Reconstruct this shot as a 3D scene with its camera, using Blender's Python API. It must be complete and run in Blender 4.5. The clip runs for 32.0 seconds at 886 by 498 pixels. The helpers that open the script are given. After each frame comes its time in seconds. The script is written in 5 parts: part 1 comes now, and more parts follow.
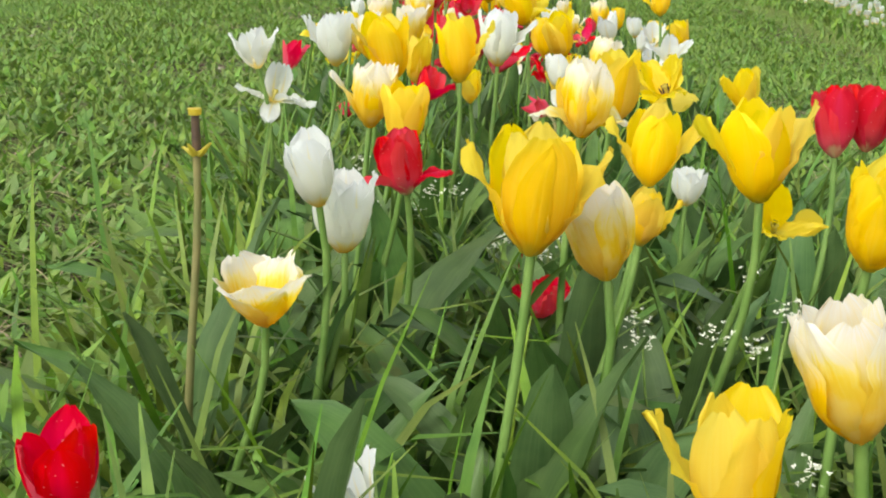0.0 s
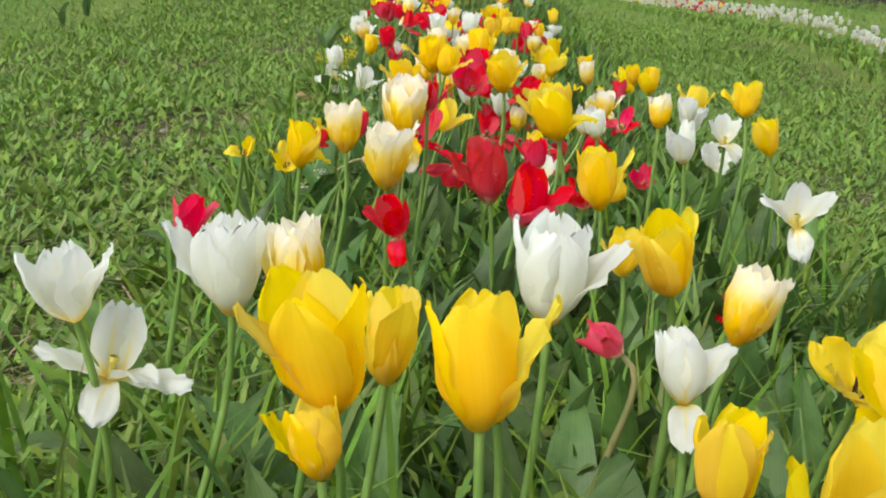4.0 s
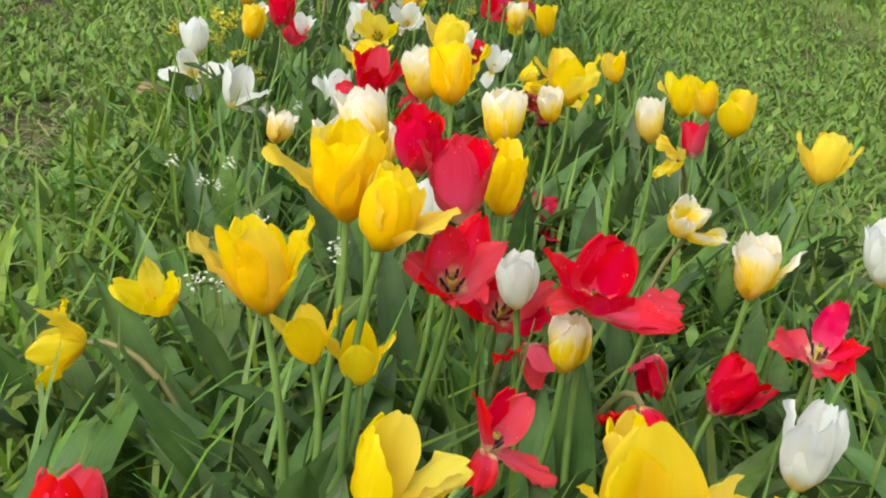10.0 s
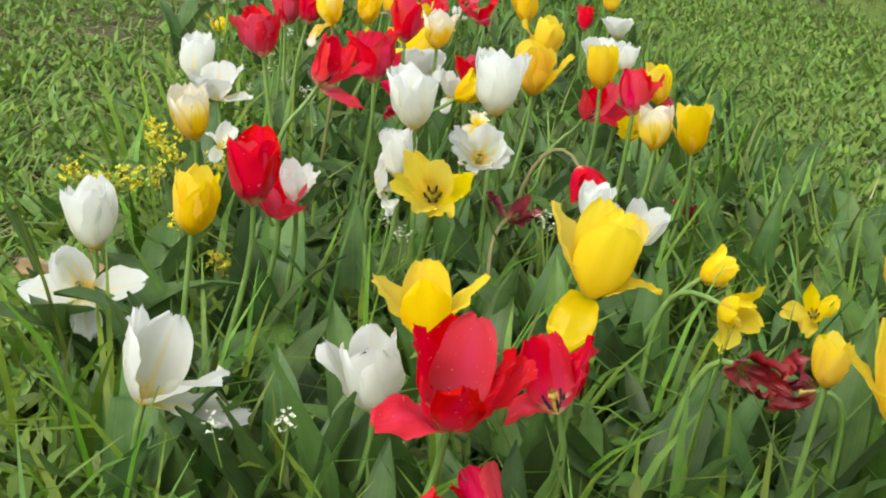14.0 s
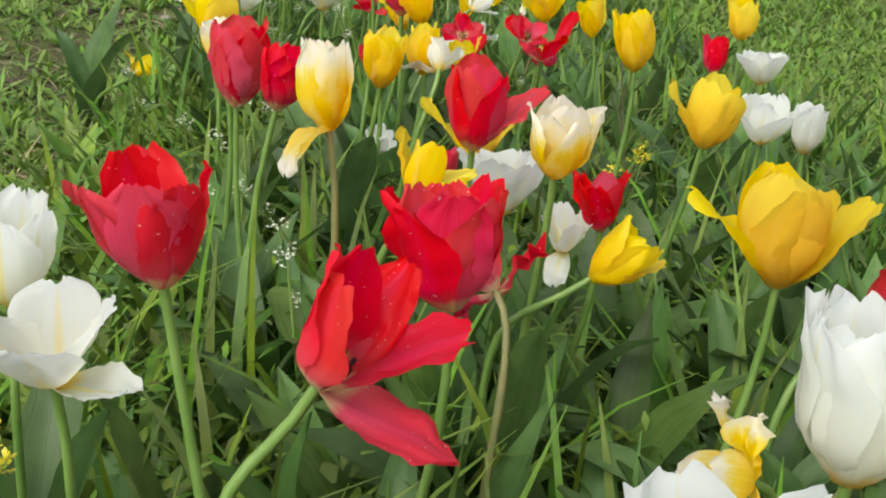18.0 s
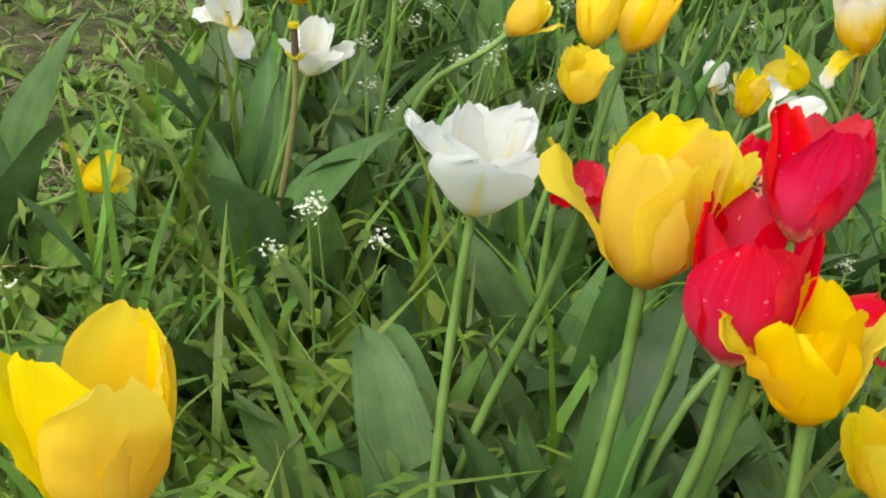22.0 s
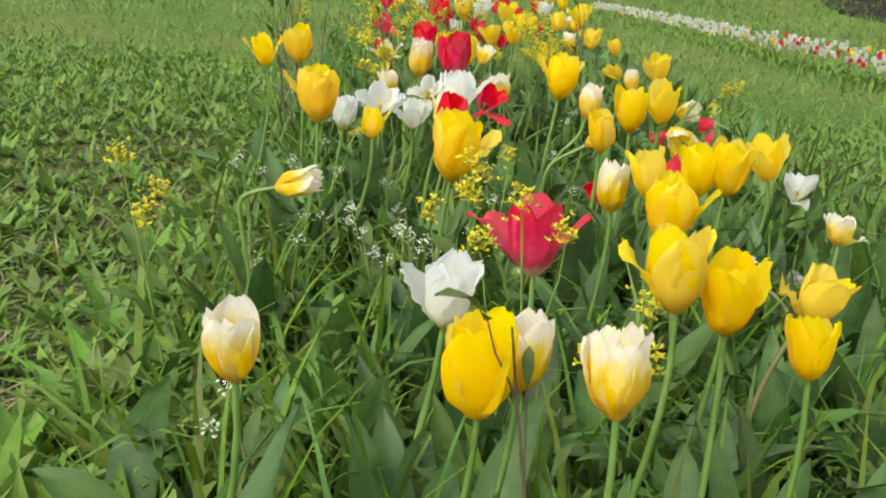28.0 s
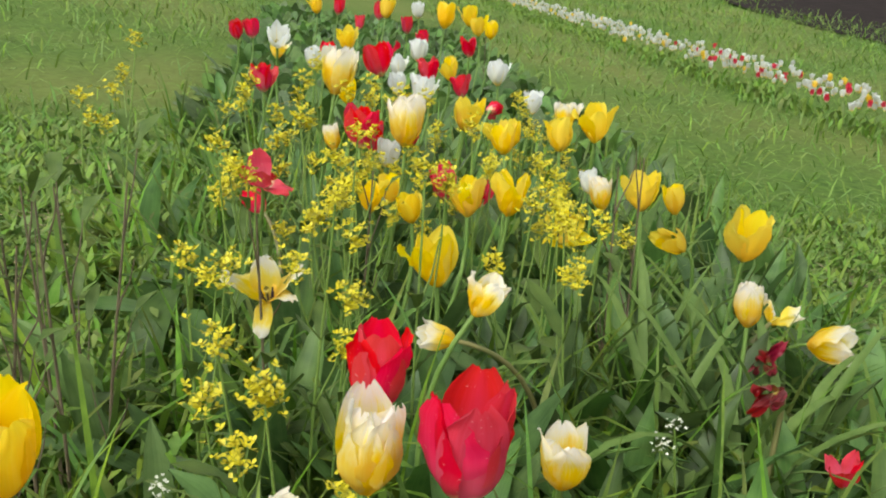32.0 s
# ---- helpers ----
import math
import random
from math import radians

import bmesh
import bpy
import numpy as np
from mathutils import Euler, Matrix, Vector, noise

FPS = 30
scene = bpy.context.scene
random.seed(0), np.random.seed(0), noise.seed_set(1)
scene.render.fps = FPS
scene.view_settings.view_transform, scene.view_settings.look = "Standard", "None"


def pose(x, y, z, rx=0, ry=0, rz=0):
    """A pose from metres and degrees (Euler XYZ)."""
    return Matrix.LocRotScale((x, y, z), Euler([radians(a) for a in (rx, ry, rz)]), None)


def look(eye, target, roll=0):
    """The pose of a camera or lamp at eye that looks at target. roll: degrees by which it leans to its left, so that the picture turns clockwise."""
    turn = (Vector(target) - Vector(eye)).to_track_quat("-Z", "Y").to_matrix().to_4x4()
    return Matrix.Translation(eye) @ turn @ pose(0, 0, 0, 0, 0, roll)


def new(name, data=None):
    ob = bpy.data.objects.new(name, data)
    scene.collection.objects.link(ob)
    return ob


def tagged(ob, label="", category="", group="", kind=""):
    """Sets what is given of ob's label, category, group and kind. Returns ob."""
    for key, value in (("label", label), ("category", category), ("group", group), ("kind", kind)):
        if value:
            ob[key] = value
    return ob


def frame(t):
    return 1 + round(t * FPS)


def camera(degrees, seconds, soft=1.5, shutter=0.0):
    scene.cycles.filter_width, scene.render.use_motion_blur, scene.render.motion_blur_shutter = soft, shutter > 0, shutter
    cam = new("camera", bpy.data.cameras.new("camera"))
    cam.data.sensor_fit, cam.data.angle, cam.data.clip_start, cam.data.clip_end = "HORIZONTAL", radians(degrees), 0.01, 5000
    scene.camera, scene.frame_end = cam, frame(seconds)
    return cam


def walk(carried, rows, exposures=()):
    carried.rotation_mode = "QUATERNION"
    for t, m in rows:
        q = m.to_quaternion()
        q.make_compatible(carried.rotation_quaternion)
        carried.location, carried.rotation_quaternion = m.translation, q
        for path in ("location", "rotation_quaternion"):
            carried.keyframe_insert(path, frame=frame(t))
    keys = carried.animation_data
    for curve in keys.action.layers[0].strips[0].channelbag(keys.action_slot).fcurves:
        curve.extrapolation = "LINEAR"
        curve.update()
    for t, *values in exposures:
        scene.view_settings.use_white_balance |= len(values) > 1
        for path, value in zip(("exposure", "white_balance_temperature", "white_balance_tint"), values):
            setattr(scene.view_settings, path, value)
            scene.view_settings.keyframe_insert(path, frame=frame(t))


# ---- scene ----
cam = camera(42.0, 32.0, 2.0)
PATH = [
    (0, (0.1688, 0.2500, 0.8450), (0.0486, 2.1593, 0.2618), -2.33),
    (0.5, (0.1695, 0.4373, 0.8401), (0.0022, 2.3445, 0.2617), -2.44),
    (1, (0.1560, 0.5471, 0.8449), (-0.0000, 2.4340, 0.2004), -3.28),
    (1.5, (0.1673, 0.6456, 0.8519), (0.0235, 2.5209, 0.1719), -2.37),
    (2, (0.1605, 0.7428, 0.8633), (-0.0049, 2.6102, 0.1662), -2.21),
    (2.5, (0.1257, 0.8084, 0.8655), (-0.0147, 2.6698, 0.1474), -1.15),
    (3, (0.0828, 0.9671, 0.8842), (-0.0373, 2.8476, 0.2138), -1.37),
    (3.5, (0.0488, 1.0667, 0.9055), (-0.0461, 2.9722, 0.3057), -0.63),
    (4, (0.1139, 1.1997, 0.9074), (0.0147, 3.1153, 0.3408), -1.16),
    (4.5, (0.1250, 1.3083, 0.9018), (0.0664, 3.2218, 0.3230), -0.41),
    (6.5, (0.0216, 1.9129, 0.8807), (0.0716, 3.8105, 0.2509), 0.43),
    (7, (-0.0197, 2.0757, 0.8720), (-0.0200, 3.9774, 0.2525), 0.04),
    (7.5, (-0.0312, 2.2417, 0.8549), (-0.0952, 4.1426, 0.2366), -0.47),
    (8, (-0.0081, 2.3788, 0.8779), (-0.1025, 4.2684, 0.2295), -0.82),
    (8.5, (-0.0102, 2.5440, 0.8636), (-0.0633, 4.4223, 0.1788), 0.36),
    (9, (0.0077, 2.6810, 0.8565), (0.0165, 4.5507, 0.1464), 0.67),
    (9.5, (0.0082, 2.8239, 0.8597), (0.0517, 4.6901, 0.1419), 0.94),
    (10, (0.0280, 2.9593, 0.8818), (0.0556, 4.8245, 0.1605), 1.36),
    (10.5, (0.0305, 3.1236, 0.8592), (0.0267, 4.9896, 0.1394), 1.34),
    (11, (-0.0080, 3.2929, 0.8724), (-0.0279, 5.1522, 0.1359), 1.42),
    (11.5, (-0.0444, 3.4398, 0.8518), (-0.0626, 5.2970, 0.1100), 1.67),
    (12, (-0.0404, 3.5678, 0.8398), (-0.0645, 5.4172, 0.0787), 1.71),
    (12.5, (-0.0600, 3.7392, 0.8462), (-0.0772, 5.5789, 0.0619), 1.73),
    (13, (-0.1001, 3.9152, 0.8274), (-0.1045, 5.7589, 0.0523), 1.54),
    (13.5, (-0.1274, 4.0990, 0.8500), (-0.1151, 5.9553, 0.1057), 1.32),
    (14, (-0.1041, 4.2743, 0.8340), (-0.0788, 6.1408, 0.1161), 0.67),
    (14.5, (-0.0883, 4.4370, 0.8206), (-0.0503, 6.3044, 0.1055), 0.83),
    (16.5, (-0.1636, 4.9863, 0.7438), (-0.0674, 6.8491, 0.0219), -0.54),
    (17, (-0.1623, 5.1299, 0.7361), (-0.0916, 6.9984, 0.0264), -0.58),
    (17.5, (-0.1833, 5.2777, 0.7310), (-0.1202, 7.1432, 0.0127), -0.60),
    (18, (-0.2280, 5.4580, 0.7292), (-0.1552, 7.3141, -0.0122), -0.38),
    (18.5, (-0.2411, 5.6011, 0.7233), (-0.1820, 7.4485, -0.0405), -0.01),
    (19, (-0.2668, 5.7684, 0.7374), (-0.2130, 7.5996, -0.0649), 0.14),
    (19.5, (-0.2852, 5.9128, 0.7148), (-0.2440, 7.7371, -0.1040), 0.69),
    (20, (-0.3188, 6.1068, 0.7057), (-0.3260, 7.9291, -0.1184), 0.55),
    (20.5, (-0.3185, 6.2788, 0.7174), (-0.3978, 8.0860, -0.1357), 0.21),
    (21, (-0.3201, 6.4556, 0.7034), (-0.4401, 8.2465, -0.1787), 0.55),
    (21.5, (-0.3142, 6.5955, 0.7108), (-0.4414, 8.3707, -0.2015), 0.99),
    (22, (-0.3370, 6.7766, 0.7000), (-0.4259, 8.5514, -0.2177), 3.34),
    (22.5, (-0.3226, 6.9688, 0.6529), (-0.3874, 8.7697, -0.2145), 1.17),
    (23, (-0.2592, 7.1242, 0.6491), (-0.3392, 8.9290, -0.2091), 1.09),
    (23.5, (-0.2607, 7.2677, 0.6694), (-0.3483, 9.0860, -0.1591), 0.23),
    (24, (-0.3232, 7.4637, 0.6649), (-0.4300, 9.3111, -0.0939), -1.13),
    (24.5, (-0.3958, 7.6440, 0.6732), (-0.4631, 9.5147, -0.0308), -0.51),
    (25, (-0.3845, 7.8112, 0.6843), (-0.4957, 9.7027, 0.0441), -1.04),
    (25.5, (-0.4076, 7.9149, 0.7163), (-0.5604, 9.8173, 0.1183), -1.31),
    (26, (-0.4193, 8.0435, 0.7086), (-0.5885, 9.9502, 0.1291), -1.29),
    (26.5, (-0.3949, 8.2062, 0.6900), (-0.5133, 10.1250, 0.1382), 0.36),
    (28.5, (-0.3210, 8.9371, 0.7282), (-0.3045, 10.8400, 0.1128), -0.27),
    (29, (-0.3052, 9.1323, 0.7322), (-0.2396, 11.0160, 0.0632), 0.20),
    (29.5, (-0.3078, 9.3235, 0.7346), (-0.2144, 11.1900, 0.0222), 0.50),
    (30, (-0.3534, 9.5727, 0.7186), (-0.2700, 11.4259, -0.0287), -0.07),
    (30.5, (-0.3716, 9.7830, 0.7192), (-0.3017, 11.6244, -0.0582), 0.20),
    (31, (-0.4071, 10.0464, 0.7508), (-0.3328, 11.8891, -0.0231), 0.44),
    (31.5, (-0.4377, 10.3108, 0.7734), (-0.3280, 12.1788, 0.0673), -0.50),
    (32, (-0.4560, 10.5561, 0.8107), (-0.2553, 12.4470, 0.1907), 2.15),
]
walk(cam, [(t, look(eye, target, roll)) for t, eye, target, roll in PATH],
     [(0, 0.88), (1, 0.86), (2, 0.72), (4, 0.72), (7, 0.80), (11, 0.80), (13, 0.72), (14, 0.82), (17, 0.60), (19, 0.74), (20, 0.78), (24, 0.78), (26, 0.74), (29, 0.76), (32, 0.70)])

SKY_STRENGTH, SUN_STRENGTH = 0.16, 0.9
world = bpy.data.worlds.new("overcast_sky")
scene.world = world
world.use_nodes = True
wn = world.node_tree.nodes
sky = wn.new("ShaderNodeTexSky")
sky.sky_type, sky.sun_disc = "NISHITA", False
sky.sun_elevation, sky.sun_rotation = radians(52), radians(215)
sky.air_density, sky.dust_density, sky.ozone_density = 1.0, 4.0, 1.0
pale = wn.new("ShaderNodeHueSaturation")
pale.inputs["Saturation"].default_value = 0.12
world.node_tree.links.new(sky.outputs[0], pale.inputs["Color"])
world.node_tree.links.new(pale.outputs[0], wn["Background"].inputs["Color"])
wn["Background"].inputs["Strength"].default_value = SKY_STRENGTH
sun = new("sun", bpy.data.lights.new("sun", "SUN"))
sun.data.energy, sun.data.angle, sun.data.color = SUN_STRENGTH, radians(35), (1.0, 0.94, 0.84)
sun.matrix_world = look((-5.7, -8.2, 12.8), (0, 0, 0))


# ---- materials ----
def start_material(name):
    m = bpy.data.materials.new(name)
    m.use_nodes = True
    t = m.node_tree
    return m, t, t.nodes["Principled BSDF"], t.nodes["Material Output"]


def ramp(t, fac, stops):
    r = t.nodes.new("ShaderNodeValToRGB")
    r.color_ramp.elements[0].position, r.color_ramp.elements[0].color = stops[0][0], (*stops[0][1], 1)
    r.color_ramp.elements[1].position, r.color_ramp.elements[1].color = stops[-1][0], (*stops[-1][1], 1)
    for p, c in stops[1:-1]:
        r.color_ramp.elements.new(p).color = (*c, 1)
    t.links.new(fac, r.inputs[0])
    return r.outputs[0]


def noise_at(t, vector, scale, detail=3.0, stretch=None):
    if stretch:
        mp = t.nodes.new("ShaderNodeMapping")
        mp.inputs["Scale"].default_value = stretch
        t.links.new(vector, mp.inputs[0])
        vector = mp.outputs[0]
    n = t.nodes.new("ShaderNodeTexNoise")
    n.inputs["Scale"].default_value, n.inputs["Detail"].default_value = scale, detail
    t.links.new(vector, n.inputs["Vector"])
    return n.outputs["Fac"]


def blend(t, fac, a, b, kind="MIX"):
    mx = t.nodes.new("ShaderNodeMix")
    mx.data_type, mx.blend_type = "RGBA", kind
    for value, slot in ((fac, 0), (a, 6), (b, 7)):
        if isinstance(value, (int, float)):
            mx.inputs[slot].default_value = value
        elif isinstance(value, tuple):
            mx.inputs[slot].default_value = (*value, 1)
        else:
            t.links.new(value, mx.inputs[slot])
    return mx.outputs[2]


def math_node(t, op, a, b=0.0):
    n = t.nodes.new("ShaderNodeMath")
    n.operation = op
    for slot, value in enumerate((a, b)):
        if isinstance(value, (int, float)):
            n.inputs[slot].default_value = value
        else:
            t.links.new(value, n.inputs[slot])
    return n.outputs[0]


def vary(t, colour, random_value, hue=0.02, sat=0.15, val=0.25):
    h = t.nodes.new("ShaderNodeHueSaturation")
    t.links.new(colour, h.inputs["Color"])
    for slot, middle, spread in (("Hue", 0.5, hue), ("Saturation", 1.0, sat), ("Value", 1.0, val)):
        f = math_node(t, "FRACT", math_node(t, "MULTIPLY", random_value, {"Hue": 1.0, "Saturation": 7.3, "Value": 3.7}[slot]))
        t.links.new(math_node(t, "MULTIPLY_ADD", f, spread * 2), h.inputs[slot])
        h.inputs[slot].links[0].from_node.inputs[2].default_value = middle - spread
    return h.outputs[0]


def thin(t, bsdf, out, colour, share):
    """Light that shines through a petal or a leaf."""
    tr = t.nodes.new("ShaderNodeBsdfTranslucent")
    mix = t.nodes.new("ShaderNodeMixShader")
    mix.inputs[0].default_value = share
    t.links.new(colour, tr.inputs["Color"])
    t.links.new(bsdf.outputs[0], mix.inputs[1])
    t.links.new(tr.outputs[0], mix.inputs[2])
    t.links.new(mix.outputs[0], out.inputs["Surface"])


def petal_material(name, stops, streak, amount, flecks=0.0, fleck_colour=(0.8, 0.6, 0.55), blotch=None, through_light=0.5, midrib=None, sheen=None, gloss=0.35, hue=0.008):
    m, t, bsdf, out = start_material(name)
    co = t.nodes.new("ShaderNodeTexCoord")
    info = t.nodes.new("ShaderNodeObjectInfo")
    sep = t.nodes.new("ShaderNodeSeparateXYZ")
    t.links.new(co.outputs["UV"], sep.inputs[0])
    shift = t.nodes.new("ShaderNodeVectorMath")
    shift.operation = "ADD"
    t.links.new(co.outputs["UV"], shift.inputs[0])
    grow = t.nodes.new("ShaderNodeCombineXYZ")
    t.links.new(math_node(t, "MULTIPLY", info.outputs["Random"], 37.0), grow.inputs[0])
    t.links.new(grow.outputs[0], shift.inputs[1])
    lines = noise_at(t, shift.outputs[0], 1.0, 4.0, (24, 1.1, 1))
    patch = noise_at(t, shift.outputs[0], 2.6, 3.0)
    height = math_node(t, "ADD", sep.outputs[1], math_node(t, "MULTIPLY", math_node(t, "SUBTRACT", patch, 0.5), 0.55 if blotch else 0.22))
    if blotch:
        height = math_node(t, "ADD", height, math_node(t, "MULTIPLY", math_node(t, "SUBTRACT", lines, 0.5), 0.5))
    colour = ramp(t, height, stops)
    if blotch:
        colour = blend(t, math_node(t, "MULTIPLY", ramp(t, patch, [(0.5, (0, 0, 0)), (0.62, (1, 1, 1))]), 0.4), colour, blotch)
    colour = blend(t, math_node(t, "MULTIPLY", ramp(t, lines, [(0.42, (0, 0, 0)), (0.66, (1, 1, 1))]), amount), colour, streak)
    if midrib:
        off_middle = math_node(t, "ABSOLUTE", math_node(t, "SUBTRACT", sep.outputs[0], 0.5))
        rib = math_node(t, "SUBTRACT", 1.0, math_node(t, "ADD", math_node(t, "MULTIPLY", off_middle, 9.0), math_node(t, "MULTIPLY", sep.outputs[1], 0.85)))
        rib = math_node(t, "MULTIPLY", math_node(t, "MAXIMUM", rib, 0.0), math_node(t, "ADD", 0.35, math_node(t, "MULTIPLY", lines, 1.6)))
        colour = blend(t, math_node(t, "MINIMUM", rib, 0.85), colour, midrib)
    if sheen:
        off_middle = math_node(t, "ABSOLUTE", math_node(t, "SUBTRACT", sep.outputs[0], 0.5))
        band = math_node(t, "SUBTRACT", 1.15, math_node(t, "ADD", math_node(t, "MULTIPLY", off_middle, 3.0), math_node(t, "MULTIPLY", sep.outputs[1], 0.75)))
        band = math_node(t, "MULTIPLY", math_node(t, "MAXIMUM", band, 0.0), math_node(t, "MULTIPLY", patch, 1.5))
        colour = blend(t, math_node(t, "MINIMUM", band, 0.75), colour, sheen)
    if flecks:
        spots = noise_at(t, shift.outputs[0], 1.0, 2.0, (11, 22, 1))
        colour = blend(t, math_node(t, "MULTIPLY", ramp(t, spots, [(0.69, (0, 0, 0)), (0.73, (1, 1, 1))]), flecks), colour, fleck_colour)
    colour = vary(t, colour, info.outputs["Random"], hue, 0.08, 0.09)
    t.links.new(colour, bsdf.inputs["Base Color"])
    bsdf.inputs["Roughness"].default_value = 0.42
    bsdf.inputs["Specular IOR Level"].default_value = gloss
    bump = t.nodes.new("ShaderNodeBump")
    bump.inputs["Strength"].default_value, bump.inputs["Distance"].default_value = 0.16, 0.002
    t.links.new(lines, bump.inputs["Height"])
    t.links.new(bump.outputs[0], bsdf.inputs["Normal"])
    thin(t, bsdf, out, colour, through_light)
    return m


def leaf_material(name, dark, light, vein, random_from="object", rough=0.42, through_light=0.34, val=0.3, hue=0.025):
    m, t, bsdf, out = start_material(name)
    co = t.nodes.new("ShaderNodeTexCoord")
    sep = t.nodes.new("ShaderNodeSeparateXYZ")
    t.links.new(co.outputs["UV"], sep.inputs[0])
    veins = noise_at(t, co.outputs["UV"], 1.0, 3.0, (22, 0.7, 1))
    blot = noise_at(t, co.outputs["Object"], 38.0, 4.0)
    colour = ramp(t, blot, [(0.3, dark), (0.7, light)])
    colour = blend(t, math_node(t, "MULTIPLY", ramp(t, veins, [(0.4, (0, 0, 0)), (0.75, (1, 1, 1))]), 0.35), colour, vein)
    if random_from == "object":
        rnd = t.nodes.new("ShaderNodeObjectInfo").outputs["Random"]
    else:
        rnd = t.nodes.new("ShaderNodeNewGeometry").outputs["Random Per Island"]
    colour = vary(t, colour, rnd, hue, 0.1, val)
    t.links.new(colour, bsdf.inputs["Base Color"])
    bsdf.inputs["Roughness"].default_value = rough
    bsdf.inputs["Specular IOR Level"].default_value = 0.28
    bump = t.nodes.new("ShaderNodeBump")
    bump.inputs["Strength"].default_value, bump.inputs["Distance"].default_value = 0.3, 0.002
    t.links.new(veins, bump.inputs["Height"])
    t.links.new(bump.outputs[0], bsdf.inputs["Normal"])
    thin(t, bsdf, out, colour, through_light)
    return m


def plain_material(name, a, b, scale, rough=0.6, bump_depth=0.0):
    m, t, bsdf, out = start_material(name)
    co = t.nodes.new("ShaderNodeTexCoord")
    n = noise_at(t, co.outputs["Object"], scale, 4.0)
    t.links.new(ramp(t, n, [(0.3, a), (0.7, b)]), bsdf.inputs["Base Color"])
    bsdf.inputs["Roughness"].default_value = rough
    if bump_depth:
        bsdf.inputs["Specular IOR Level"].default_value = 0.08
        bump = t.nodes.new("ShaderNodeBump")
        bump.inputs["Strength"].default_value, bump.inputs["Distance"].default_value = 0.6, bump_depth
        t.links.new(n, bump.inputs["Height"])
        t.links.new(bump.outputs[0], bsdf.inputs["Normal"])
    return m


def ground_material():
    m, t, bsdf, out = start_material("soil_and_turf")
    co = t.nodes.new("ShaderNodeTexCoord")
    big = noise_at(t, co.outputs["Object"], 0.9, 5.0)
    fine = noise_at(t, co.outputs["Object"], 24.0, 6.0)
    grain = noise_at(t, co.outputs["Object"], 130.0, 4.0)
    soil = ramp(t, grain, [(0.3, (0.026, 0.019, 0.013)), (0.7, (0.115, 0.085, 0.062))])
    turf = ramp(t, fine, [(0.3, (0.035, 0.075, 0.012)), (0.55, (0.075, 0.145, 0.024)), (0.75, (0.12, 0.20, 0.04))])
    patches = noise_at(t, co.outputs["Object"], 0.55, 6.0, (1.0, 0.45, 1.0))
    turf = blend(t, math_node(t, "MULTIPLY", ramp(t, patches, [(0.38, (0, 0, 0)), (0.66, (1, 1, 1))]), 0.65), turf, (0.16, 0.17, 0.05))
    sep = t.nodes.new("ShaderNodeSeparateXYZ")
    t.links.new(co.outputs["Object"], sep.inputs[0])
    away = math_node(t, "MAXIMUM", math_node(t, "MULTIPLY", math_node(t, "ABSOLUTE", sep.outputs[0]), 1 / 3.3), math_node(t, "MAXIMUM", math_node(t, "MULTIPLY", sep.outputs[1], 1 / 16.0), math_node(t, "MULTIPLY", math_node(t, "SUBTRACT", 0.7, sep.outputs[1]), 0.9)))
    meadow = ramp(t, math_node(t, "ADD", away, math_node(t, "MULTIPLY", big, 0.3)), [(0.85, (0, 0, 0)), (1.0, (1, 1, 1))])
    moss = ramp(t, math_node(t, "ADD", math_node(t, "MULTIPLY", big, 0.6), math_node(t, "MULTIPLY", fine, 0.4)), [(0.40, (0, 0, 0)), (0.60, (0.8, 0.8, 0.8))])
    t.links.new(blend(t, math_node(t, "MAXIMUM", meadow, moss), soil, turf), bsdf.inputs["Base Color"])
    bsdf.inputs["Roughness"].default_value = 0.95
    bsdf.inputs["Specular IOR Level"].default_value = 0.1
    bump = t.nodes.new("ShaderNodeBump")
    bump.inputs["Strength"].default_value, bump.inputs["Distance"].default_value = 0.8, 0.02
    t.links.new(fine, bump.inputs["Height"])
    t.links.new(bump.outputs[0], bsdf.inputs["Normal"])
    return m


YELLOW = petal_material("yellow_petal", [(0.0, (0.70, 0.60, 0.05)), (0.2, (0.92, 0.69, 0.016)), (1.0, (0.94, 0.755, 0.03))], (0.95, 0.81, 0.13), 0.25, through_light=0.62)
WHITE = petal_material("white_petal", [(0.0, (0.86, 0.60, 0.05)), (0.11, (0.87, 0.74, 0.28)), (0.22, (0.83, 0.84, 0.74)), (1.0, (0.82, 0.86, 0.86))], (0.84, 0.82, 0.62), 0.2, through_light=0.6, midrib=(0.90, 0.76, 0.30))
CREAM = petal_material("cream_petal", [(0.05, (0.86, 0.58, 0.01)), (0.52, (0.90, 0.68, 0.03)), (0.66, (0.90, 0.79, 0.26)), (0.78, (0.88, 0.86, 0.74)), (0.88, (0.88, 0.88, 0.86))], (0.90, 0.70, 0.08), 0.35, blotch=(0.89, 0.80, 0.36), through_light=0.55)
RED = petal_material("red_petal", [(0.0, (0.84, 0.78, 0.40)), (0.13, (0.83, 0.66, 0.36)), (0.21, (0.78, 0.09, 0.12)), (0.5, (0.75, 0.012, 0.03)), (1.0, (0.70, 0.004, 0.010))], (0.78, 0.03, 0.08), 0.3, 0.6, sheen=(0.78, 0.035, 0.13), gloss=0.18, hue=0.004)
PINK = petal_material("pink_petal", [(0.0, (0.83, 0.77, 0.48)), (0.14, (0.82, 0.60, 0.42)), (0.23, (0.77, 0.09, 0.17)), (0.6, (0.76, 0.035, 0.11)), (1.0, (0.74, 0.02, 0.05))], (0.80, 0.10, 0.20), 0.3, 0.4, gloss=0.2, hue=0.004)
